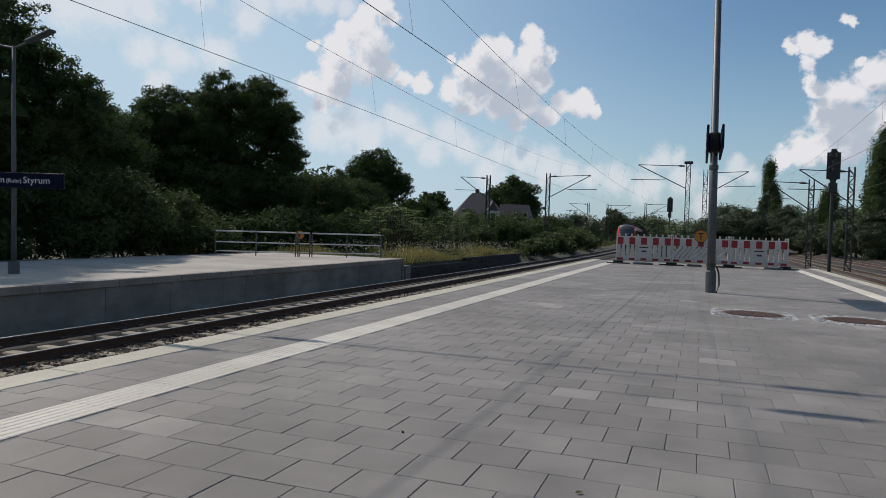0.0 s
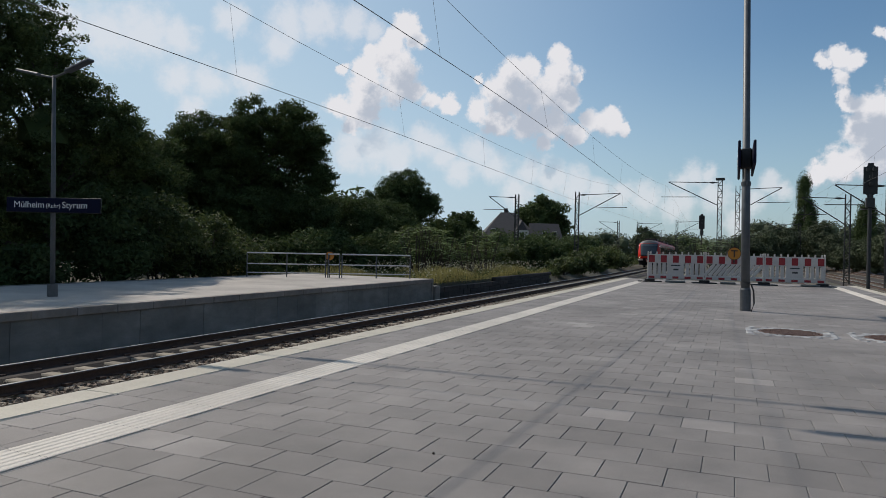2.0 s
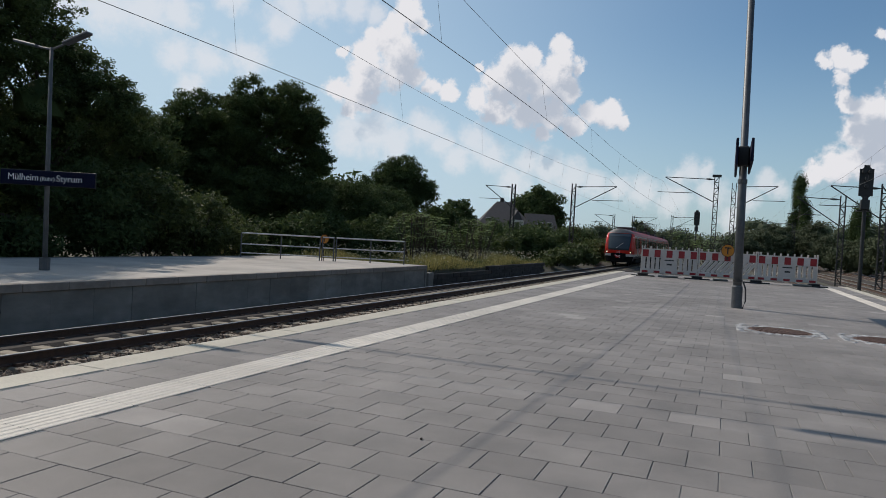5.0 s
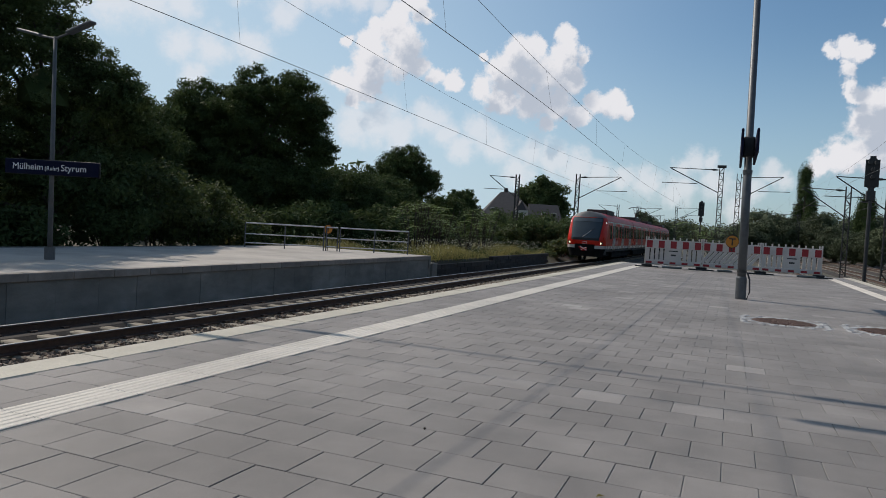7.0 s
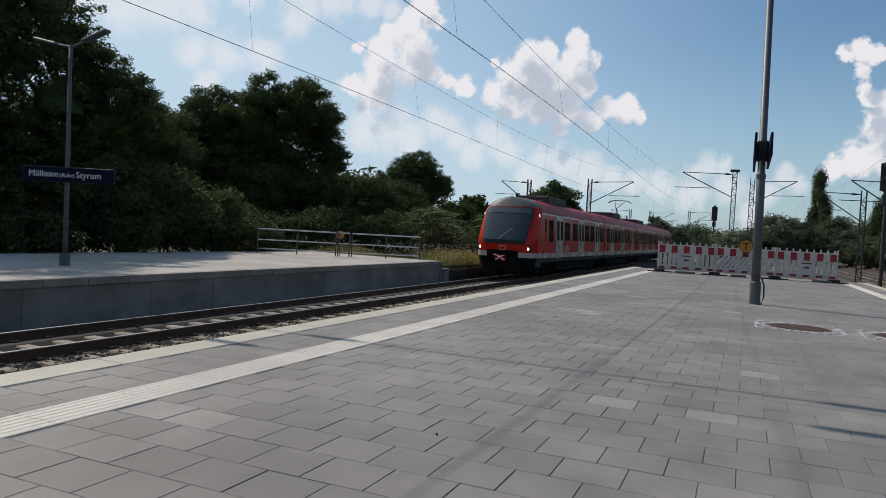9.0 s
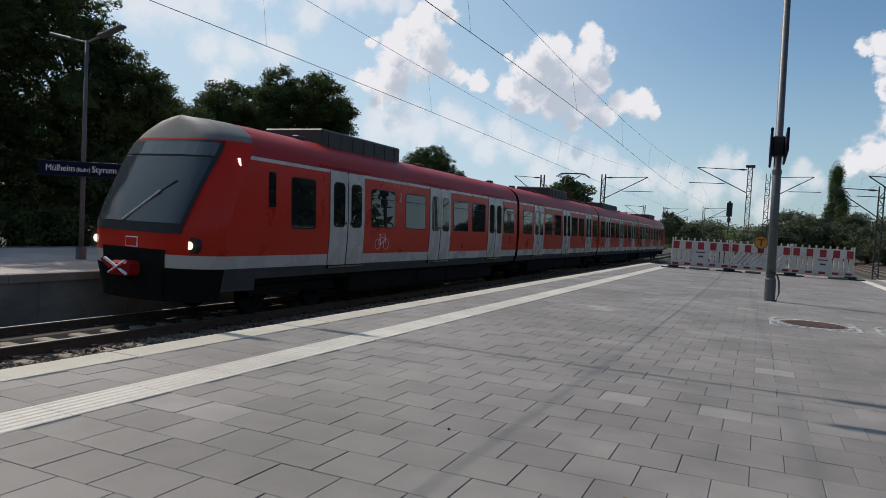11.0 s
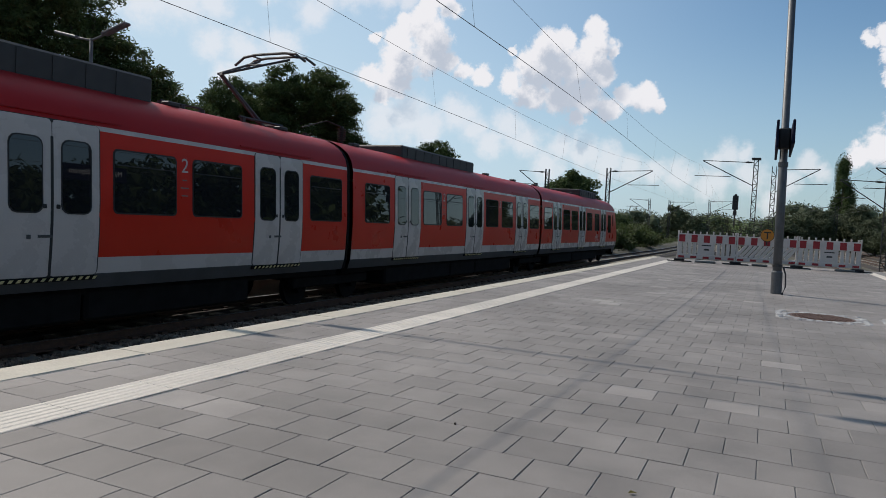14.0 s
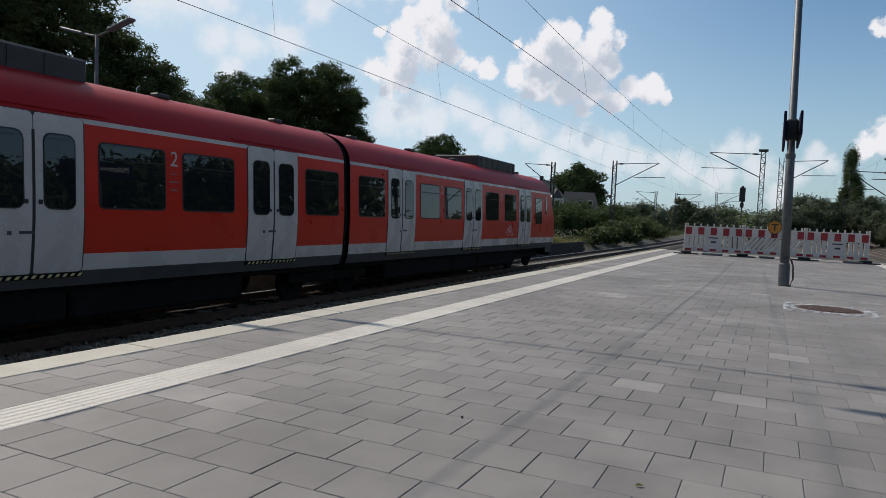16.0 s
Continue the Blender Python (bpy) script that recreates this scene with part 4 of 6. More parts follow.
def pantograph(car, y):
    fr = bmesh.new()
    for s in (-1, 1):
        tube(fr, [(s * 0.5, y - 0.7, 3.98), (s * 0.5, y + 0.7, 3.98)], 0.03, 6)
        for dy in (-0.6, 0.6):
            tube(fr, [(s * 0.5, y + dy, 3.70), (s * 0.5, y + dy, 3.98)], 0.055, 8)
    tube(fr, [(-0.5, y + 0.6, 3.98), (0.5, y + 0.6, 3.98)], 0.03, 6)
    pan = part("pantograph_base", fr, M_DARKSTEEL, car)
    arm = bmesh.new()
    tube(arm, [(0, y + 0.6, 4.0), (0, y - 0.75, 4.85)], [0.06, 0.045], 8)
    tube(arm, [(0.1, y + 0.35, 4.0), (0.06, y - 0.6, 4.70)], 0.02, 6)
    part("lower_arm", arm, M_DARKSTEEL, pan)
    up = bmesh.new()
    for s in (-1, 1):
        tube(up, [(s * 0.06, y - 0.75, 4.85), (s * 0.42, y + 0.95, 5.50)], 0.028, 6)
    tube(up, [(-0.30, y + 0.40, 5.29), (0.30, y + 0.40, 5.29)], 0.018, 6)
    part("upper_arm", up, M_DARKSTEEL, pan)
    for dy in (0.78, 1.14):
        part("contact_strip", tubem([(-0.98, y + dy, 5.40), (-0.72, y + dy, 5.57), (-0.4, y + dy, 5.61), (0.4, y + dy, 5.61), (0.72, y + dy, 5.57), (0.98, y + dy, 5.40)], 0.03, 6), M_DARKSTEEL, pan)
    for s in (-0.5, 0.5):
        part("head_bar", tubem([(s, y + 0.78, 5.59), (s, y + 1.14, 5.59)], 0.02, 6), M_DARKSTEEL, pan)


pantograph(mid_a, 13.3)
ME_INS = to_mesh(tubem([(0, 0, 3.68), (0, 0, 3.95)], 0.06, 8), "roof_insulator", M_DARKSTEEL)
for y in (14.9, 10.6, 11.1, 11.6):
    for x in (-0.45, 0.45):
        share("roof_insulator", ME_INS, mid_a, Matrix.Translation((x, y, 0)))
stack = bmesh.new()
tube(stack, [(0.3, 1.3, 3.80), (0.3, 1.3, 4.36)], 0.05, 8)
for k in range(6):
    tube(stack, [(0.3, 1.3, 4.00 + k * 0.055), (0.3, 1.3, 4.025 + k * 0.055)], 0.105, 12)
tube(stack, [(0.3, 1.3, 4.34), (0.3, 0.6, 4.40), (0.3, -0.4, 4.10)], 0.015, 6)
part("roof_bushing", stack, M_TRUB, mid_b, "black ribbed roof insulator")
part("roof_cable", tubem([(0.45, 10.6, 3.96), (0.45, 11.6, 3.97)], 0.02, 6), M_DARKSTEEL, mid_a)


# ================= things on the platforms =================


def lamp_pole():
    """The tall galvanised column with two boards on it."""
    top = empty("platform_column", pose(0.225, 14.45, 0, 0, -0.85, 0))
    tagged(top, "tall grey galvanised platform lamp column with two name boards", "lamp post")
    part("column", tubem([(0, 0, 0.0), (0, 0, 2.4), (0, 0, 2.41), (0, 0, 8.2)], [0.080, 0.076, 0.068, 0.055], 20), M_GALV, top, smooth=True)
    part("base_sleeve", tubem([(0, 0, 0.0), (0, 0, 0.40), (0, 0, 0.43)], [0.096, 0.096, 0.082], 20), M_GALV, top)
    part("strap", tubem([(0, 0, 0.50), (0, 0, 0.54)], 0.088, 20), M_DARKSTEEL, top)
    part("cable", tubem([(0.10, -0.10, 0.0), (0.15, -0.12, 0.15), (0.14, -0.11, 0.38), (0.10, -0.09, 0.50)], 0.016, 6), M_BLACK, top, "black cable loop")
    for s in (-1, 1):
        b = part("name_board", boxm(s * 0.125 - 0.022, s * 0.125 + 0.022, -1.14, 1.14, 2.62 + 0.03 * s, 3.06, bevel=0.012), M_BLUE, top, "dark blue station name board seen on edge")
        mm = Matrix.Translation((s * 0.15, 0, 2.85)) @ pose(0, 0, 0, 90, 0, 90 * s)
        text_on("Mülheim", 0.225, M_LETTER, mm @ Matrix.Translation((-0.58, 0, 0)), b, "lettering")
        text_on("(Ruhr)", 0.135, M_LETTER, mm @ Matrix.Translation((0.03, 0, 0)), b, "lettering")
        text_on("Styrum", 0.225, M_LETTER, mm @ Matrix.Translation((0.54, 0, 0)), b, "lettering")
    part("bracket", boxm(-0.10, 0.10, -0.10, 0.10, 2.68, 3.06, bevel=0.02), M_BLACK, top)
    part("collar", tubem([(0, 0, 2.36), (0, 0, 2.44)], 0.086, 20), M_GALV, top)
    hd = bmesh.new()
    for s in (-1, 1):
        tube(hd, [(0, 0, 8.1), (s * 0.9, 0, 8.35)], 0.04, 8)
        box(hd, s * 1.15 - 0.35, s * 1.15 + 0.35, -0.12, 0.12, 8.34, 8.42, bevel=0.02)
    part("lamp_head", hd, M_GALV, top)


lamp_pole()


def barrier_panel(parent, m, kind_diag, label, width=1.98):
    """One plastic fence panel: white posts and rails, red film blocks, slots."""
    H0, H = 0.12, 1.08
    fr = bmesh.new()
    h = width / 2
    box(fr, -h, -h + 0.05, -0.03, 0.03, 0.03, H + 0.04, bevel=0.008)
    box(fr, h - 0.05, h, -0.03, 0.03, 0.03, H + 0.04, bevel=0.008)
    box(fr, -h, h, -0.025, 0.025, H0, H0 + 0.16, bevel=0.008)
    box(fr, -h, h, -0.025, 0.025, H - 0.38, H - 0.06, bevel=0.008)
    top = part("panel", fr, M_WHITEPLASTIC, parent, label)
    top.matrix_basis = m
    if kind_diag:
        mm = Matrix.Rotation(radians(38), 4, "Y")
        me = to_mesh(boxm(-0.05, 0.05, -0.018, 0.018, -0.27, 0.27, m=mm), "slat", M_WHITEPLASTIC)
        for k in range(11):
            share("slat", me, top, Matrix.Translation((-h + 0.16 + k * (width - 0.36) / 10, 0, 0.49)))
    else:
        me = to_mesh(boxm(-0.058, 0.058, -0.02, 0.02, H0 + 0.15, H - 0.37, bevel=0.006), "slat", M_WHITEPLASTIC)
        for k in range(12):
            if 4.5 < k < 7.5:
                continue
            share("slat", me, top, Matrix.Translation((-h + 0.10 + k * (width - 0.2) / 11, 0, 0)))
        part("name_board", boxm(-0.28, 0.28, -0.022, 0.022, H0 + 0.15, H - 0.37, bevel=0.006), M_WHITEPLASTIC, top)
        bars = bmesh.new()
        box(bars, -0.16, 0.16, -0.026, -0.022, 0.60, 0.64)
        box(bars, -0.08, 0.10, -0.026, -0.022, 0.44, 0.50)
        part("print_bars", bars, M_DARKSTEEL, top, "unreadable dark print")
    peg = to_mesh(boxm(-0.024, 0.024, -0.02, 0.02, H - 0.07, H + 0.03, bevel=0.005), "peg", M_WHITEPLASTIC)
    for k in range(9):
        share("peg", peg, top, Matrix.Translation((-h + 0.11 + k * (width - 0.22) / 8, 0, 0)))
    red = to_mesh(boxm(-0.105, 0.105, -0.0275, 0.0275, H - 0.36, H - 0.10, bevel=0.002), "red_block", M_REDFILM)
    low = to_mesh(boxm(-0.105, 0.105, -0.0275, 0.0275, H0 + 0.02, H0 + 0.10, bevel=0.002), "red_block", M_REDFILM)
    for k in range(5):
        x = -0.84 + k * 0.42
        share("red_block", red, top, Matrix.Translation((x, 0, 0)))
        share("red_block", low, top, Matrix.Translation((x, 0, 0)))
    return top


def barrier():
    a, b = Vector((-2.93, 26.75, 0)), Vector((2.98, 27.75, 0))
    d = (b - a).normalized()
    rz = math.degrees(math.atan2(d.y, d.x))
    L = (b - a).length / 3
    top = empty("barrier", pose(0, 0, 0))
    tagged(top, "white plastic construction barrier with red blocks across the platform end", "barrier")
    for k, (dg, tilt) in enumerate(((False, 0), (True, 0.5), (False, -0.4))):
        barrier_panel(top, Matrix.Translation(a + d * L * (k + 0.5)) @ pose(0, 0, 0, 0, 0, rz + tilt), dg, "panel with slanted slats" if dg else "")
    for k in range(4):
        p = a + d * min(max(L * k, 0.1), 3 * L - 0.1)
        foot = part("foot", boxm(-0.42, 0.42, -0.2, 0.2, 0, 0.035, bevel=0.01), M_RUBBER, top, "black recycled rubber foot")
        foot.matrix_basis = Matrix.Translation(p + Vector((0, -0.03, 0.0))) @ pose(0, 0, 0, 0, 0, rz + random.uniform(-4, 4))
        part("socket", boxm(-0.18, 0.18, -0.12, 0.12, 0.035, 0.11, bevel=0.02), M_RUBBER, foot)
    for s, w in ((0.9, 0.7), (2.7, 0.5), (5.4, 0.6)):
        bag = put("concrete_weight", boxm(-w / 2, w / 2, -0.09, 0.09, 0, 0.07, bevel=0.02), M_WALL)
        bag.matrix_basis = Matrix.Translation(a + d * s + Vector((0.1, -0.14, 0))) @ pose(0, 0, 0, 0, 0, rz + random.uniform(-8, 8))
        tagged(bag, "pale concrete weight lying at the barrier's foot", "weight", group="weights at the barrier")


barrier()


def t_sign(m, label, post, scale=1.0):
    top = empty("round_sign", m @ Matrix.Scale(scale, 4))
    post /= scale
    tagged(top, label, "sign", group="orange round signs")
    part("plate", tubem([(0, 0.012, 0), (0, -0.012, 0)], 0.27, 28), M_ORANGE, top)
    rim = bmesh.new()
    for k in range(28):
        a0, a1 = k * 2 * math.pi / 28, (k + 1) * 2 * math.pi / 28
        q = [rim.verts.new((r * math.cos(a), -0.016, r * math.sin(a))) for r, a in ((0.25, a0), (0.272, a0), (0.272, a1), (0.25, a1))]
        rim.faces.new(q)
    part("rim", rim, M_BLACK, top)
    lt = bmesh.new()
    box(lt, -0.13, 0.13, -0.02, -0.013, 0.09, 0.14)
    box(lt, -0.025, 0.025, -0.02, -0.013, -0.16, 0.09)
    part("letter_t", lt, M_BLACK, top, "black letter T")
    part("post", tubem([(0, 0.04, -post), (0, 0.04, 0.2)], 0.025, 8), M_DARKSTEEL, top)


t_sign(pose(0.02, 27.165, 1.10, 0, 0, 9), "orange round sign with a black T on the barrier", 0.35, 0.85)


def manhole(x, y, label):
    top = empty("manhole", pose(x, y, 0))
    tagged(top, label, "manhole cover", group="manhole covers")
    bm = bmesh.new()
    tube(bm, [(0, 0, -0.05), (0, 0, 0.006)], 0.40, 32)
    lid = part("lid", bm, M_GRATE, top, "rusty round cast-iron lid")
    rg = bmesh.new()
    for k in range(9):
        w = 0.36 * math.sqrt(max(1 - ((k - 4) / 4.6) ** 2, 0))
        box(rg, -w, w, (k - 4) * 0.08 - 0.02, (k - 4) * 0.08 + 0.02, 0.006, 0.014)
    part("lid_ribs", rg, M_GRATE, lid)
    sett = to_mesh(boxm(-0.045, 0.045, -0.045, 0.045, -0.05, 0.008, bevel=0.012), "sett", M_COBBLE)
    n = 30
    for k in range(n):
        a = k * 2 * math.pi / n
        for r in (0.46, 0.565):
            c = max(abs(math.cos(a)), abs(math.sin(a)))
            rr = r if r < 0.5 else 0.56 / c * 0.92
            share("sett", sett, top, pose(rr * math.cos(a), rr * math.sin(a), 0, random.uniform(-3, 3), random.uniform(-3, 3), math.degrees(a)))


manhole(0.74, 10.72, "rusty round manhole cover in a ring of granite setts")
manhole(2.02, 10.70, "rusty round manhole cover in a ring of granite setts")


LEAF_AT, PEBBLE_AT = (-0.417, 2.836), (-1.391, 3.294)


def litter():
    lf = bmesh.new()
    pts = [(-0.02, 0, 0), (-0.006, -0.011, 0.006), (0.02, 0, 0.002), (-0.004, 0.012, 0.008)]
    lf.faces.new([lf.verts.new(p) for p in pts])
    bmesh.ops.solidify(lf, geom=lf.faces[:], thickness=0.0015)
    leaf = put("fallen_leaf", lf, M_DRYGRASS)
    leaf.matrix_basis = pose(LEAF_AT[0], LEAF_AT[1], 0.004, 0, 0, 30)
    tagged(leaf, "small dry yellow leaf lying on the paving", "leaf")
    pb = bmesh.new()
    bmesh.ops.create_icosphere(pb, subdivisions=1, radius=0.008)
    stone = put("pebble", pb, M_BALLAST)
    stone.matrix_basis = pose(PEBBLE_AT[0], PEBBLE_AT[1], 0.006)
    tagged(stone, "small dark pebble lying on the paving", "pebble")


litter()


def far_lamp():
    """Twin-arm lamp with the station name board, on the platform across."""
    top = empty("station_lamp", pose(-14.90, 11.85, OPP_Z, 0, -1.2, 0))
    tagged(top, "grey twin-arm station lamp post on the far platform", "lamp post")
    part("post", tubem([(0, 0, 0), (0, 0, 2.3), (0, 0, 5.25)], [0.060, 0.055, 0.040], 14), M_POST, top, smooth=True)
    part("base_plate", tubem([(0, 0, 0), (0, 0, 0.3)], 0.12, 14), M_POST, top)
    for s in (-1, 1):
        d = Vector((s, 0, 0))
        part("arm", tubem([(0, 0, 5.2), tuple(d * 0.45 + Vector((0, 0, 5.30)))], 0.026, 8), M_POST, top)
        m = Matrix.Translation(d * 0.82 + Vector((0, 0, 5.40))) @ Matrix.Rotation(0.0 if s > 0 else math.pi, 4, "Z") @ Matrix.Rotation(radians(-14), 4, "Y")
        part("lamp_head", boxm(-0.40, 0.40, -0.10, 0.10, -0.035, 0.035, bevel=0.02, m=m), M_GALV, top, "flat grey lamp head")


far_lamp()


def name_board():
    c = Vector((-14.80, 11.74, 1.86))
    top = empty("station_name_board", Matrix.Translation(c) @ pose(0, 0, 0, 0, 0, 20))
    tagged(top, "dark blue station name board with white letters", "sign board")
    part("board", boxm(-1.12, 1.12, -0.02, 0.02, -0.165, 0.165, bevel=0.006), M_BLUE, top)
    part("frame", boxm(-1.14, 1.14, 0.02, 0.045, -0.18, 0.18, bevel=0.006), M_DARKSTEEL, top)
    a = text_on("Mülheim", 0.215, M_LETTER, Matrix.Translation((-0.57, -0.024, 0)) @ pose(0, 0, 0, 90), top, "lettering")
    b = text_on("(Ruhr)", 0.135, M_LETTER, Matrix.Translation((0.01, -0.024, -0.02)) @ pose(0, 0, 0, 90), top, "lettering")
    d = text_on("Styrum", 0.215, M_LETTER, Matrix.Translation((0.53, -0.024, 0)) @ pose(0, 0, 0, 90), top, "lettering")


name_board()


def railing():
    a, b = Vector((-18.55, 23.7, OPP_Z)), Vector((-12.95, 27.6, OPP_Z))
    d = (b - a).normalized()
    top = empty("railing", Matrix.Translation(a) @ Matrix.Rotation(math.atan2(d.y, d.x), 4, "Z"))
    tagged(top, "grey galvanised steel railing with three rails", "railing")
    L = (b - a).length
    gaps = [(0, 0.47 * L), (0.485 * L, 0.555 * L), (0.57 * L, L)]
    for x0, x1 in gaps:
        for z in (1.0, 0.55, 0.18):
            part("rail", tubem([(x0, 0, z), (x1, 0, z)], 0.028 if z > 0.9 else 0.022, 8), M_BRIGHT, top)
        k = 2 if x1 - x0 > 1 else 1
        for i in range(k + 1):
            x = x0 + (x1 - x0) * i / k
            part("post", tubem([(x, 0, 0), (x, 0, 1.0)], 0.026, 8), M_GALV, top)
    p = a + d * 0.49 * L
    t_sign(Matrix.Translation(p + Vector((0, 0.05, 0.92))) @ pose(0, 0, 0, 0, 0, 28), "orange round sign with a black letter T on the railing", 0.92, 0.72)


railing()

# ================= overhead line =================


def wires():
    def run(x, label, z_contact, z_sag, spans):
        top = empty("overhead_line", pose(x, 0, 0))
        tagged(top, label, "overhead wire", group="overhead lines")
        ys = [-70 + k * 5 for k in range(64)]
        zc = lambda y: z_contact
        def zm(y):
            u = ((y - spans) % 68.0) / 68.0
            return z_sag + 1.15 * (2 * u - 1) ** 2
        fx = lambda y: bend(y) + 0.25 * math.sin(y / 68 * 2 * math.pi)
        part("contact_wire", tubem([(fx(y), y, zc(y)) for y in ys], 0.0075, 5), M_WIRE, top)
        part("carrier_wire", tubem([(bend(y), y, zm(y)) for y in ys], 0.0055, 5), M_WIRE, top)
        y = -64.0
        while y < 200:
            part("dropper", tubem([(fx(y), y, zc(y)), (bend(y), y, zm(y))], 0.0032, 4), M_WIRE, top)
            y += 8.5
    run(TRACK_FAR, "dark overhead contact line above the far track", 4.74, 6.0, -3.0)
    run(-5.55, "dark overhead contact line above the near track", 4.76, 5.85, -3.5)
    run(6.0, "dark overhead contact line above the side track", 4.75, 5.8, 14.0)
    run(10.6, "dark overhead contact line in the yard", 4.75, 5.8, 14.0)
    # cross span with its insulators, above the platforms
    top = empty("cross_span")
    tagged(top, "thin overhead cross-span wires with insulators", "overhead wire")
    for y, insul in ((7.55, (-8.97, -4.70)), (6.76, (-9.50, -4.82))):
        part("span_wire", tubem([(-20.5, y, 7.3), (-10.4, y, 6.15), (-5.5, y, 6.08), (6.0, y, 6.15), (16.0, y, 7.2)], 0.020 if y > 7 else 0.009, 5), M_WIRE, top)
        for x in insul:
            part("insulator", tubem([(x - 0.30, y, 6.11), (x - 0.2, y, 6.1), (x + 0.2, y, 6.1), (x + 0.30, y, 6.09)], [0.02, 0.06, 0.06, 0.02], 8), M_DARKSTEEL, top)


wires()


def lattice_mast(x, y, h, arm, z0=-1.4, label="", reach=3.6, double=False, cap=False):
    top = empty("catenary_mast", pose(x, y, z0))
    tagged(top, label or "weathered steel lattice mast carrying an overhead line arm", "mast", group="overhead line masts")
    w = 0.20
    for sx in (-w, w):
        for sy in (-0.14, 0.14):
            part("upright", boxm(sx - 0.035, sx + 0.035, sy - 0.035, sy + 0.035, 0, h), M_MAST, top)
    lc = bmesh.new()
    z = 0.3
    k = 0
    while z < h - 0.5:
        s = 1 if k % 2 else -1
        for sy in (-0.14, 0.14):
            tube(lc, [(-w * s, sy, z), (w * s, sy, z + 0.55)], 0.025, 4)
            tube(lc, [(-w, sy, z), (w, sy, z)], 0.025, 4)
        z += 0.6
        k += 1
    part("lacing", lc, M_MAST, top)
    if cap:
        part("cap", boxm(-0.42, 0.42, -0.2, 0.2, h - 0.12, h + 0.12, bevel=0.03), M_MAST, top)
    for s in ((-1, 1) if double else (arm,)):
        ar = part("arm", tubem([(s * 0.2, 0, h - 0.35), (s * reach, 0, h - 0.2)], 0.04, 6), M_MAST, top)
        part("strut", tubem([(s * 0.2, 0, h - 2.6), (s * reach, 0, h - 0.22)], 0.05, 6), M_MAST, ar)
        part("steady_arm", tubem([(s * reach * 0.45, 0, h - 1.75), (s * (reach + 0.7), 0, h - 1.72)], 0.035, 6), M_MAST, ar)
        part("insulator", tubem([(s * 0.35, 0, h - 0.345), (s * 0.7, 0, h - 0.335), (s * 1.0, 0, h - 0.32)], [0.05, 0.10, 0.05], 8), M_DARKSTEEL, ar)


def at_az(az, dist):
    return dist * math.sin(radians(az)), dist * math.cos(radians(az))


lattice_mast(*at_az(-11.75, 78), 8.95, 1, reach=4.6)
lattice_mast(*at_az(-16.55, 82), 8.9, -1, reach=3.4)
lattice_mast(*at_az(-1.05, 75), 9.95, -1, reach=4.9, cap=True)
lattice_mast(*at_az(0.2, 80), 9.7, 1, reach=4.2)
lattice_mast(*at_az(7.42, 70), 7.9, -1, reach=3.6, double=False)
lattice_mast(*at_az(9.9, 62), 8.2, -1, reach=3.6)
lattice_mast(*at_az(-8.5, 150), 9.0, -1, reach=4.0)
lattice_mast(*at_az(-4.1, 150), 9.2, 1, reach=4.6)
lattice_mast(*at_az(-7.0, 160), 9.2, 1, reach=5.0)
lattice_mast(*at_az(-5.3, 210), 9.0, -1, reach=4.0)
lattice_mast(*at_az(4.4, 130), 8.0, -1, reach=4.5)
lattice_mast(*at_az(10.8, 120), 9.0, -1, reach=4.5)


def signal(x, y, z_top, label, head_h=1.55, z0=-1.4):
    top = empty("railway_signal", pose(x, y, z0))
    tagged(top, label, "railway signal", group="light signals")
    H = z_top - z0
    part("post", tubem([(0, 0, 0), (0, 0, H - head_h * 0.9)], 0.10, 10), M_DARKSTEEL, top)
    hd = bmesh.new()
    w = 0.34
    box(hd, -w, w, -0.06, 0.06, H - head_h, H, bevel=0.0)
    v = [e for e in hd.edges if abs(e.verts[0].co.y - e.verts[1].co.y) > 0.1]
    bmesh.ops.bevel(hd, geom=v, offset=0.2, segments=3, affect="EDGES")
    head = part("signal_head", hd, M_BLACK, top, "black signal screen with rounded corners")
    for dx, dz in ((-0.15, 0.35), (0.15, 0.35), (0.0, 0.75), (0.0, 1.15)):
        part("hood", tubem([(dx, -0.05, H - dz), (dx, -0.26, H - dz - 0.02)], 0.10, 10), M_DARKSTEEL, head)
    part("cabinet", boxm(-0.22, 0.22, -0.15, 0.15, H - head_h - 0.55, H - head_h, bevel=0.03), M_DARKSTEEL, top)
    part("ladder", boxm(-0.05, 0.05, 0.15, 0.2, 0, H - 0.3), M_DARKSTEEL, top)
    part("platform", boxm(-0.35, 0.35, 0.1, 0.6, H - head_h - 0.62, H - head_h - 0.57), M_DARKSTEEL, top)


signal(*at_az(8.75, 45), 6.25, "tall black light signal beside the yard tracks", 1.9)
signal(*at_az(-2.3, 95), 6.15, "black light signal beyond the barrier", 2.1)


# ================= trees and weeds =================


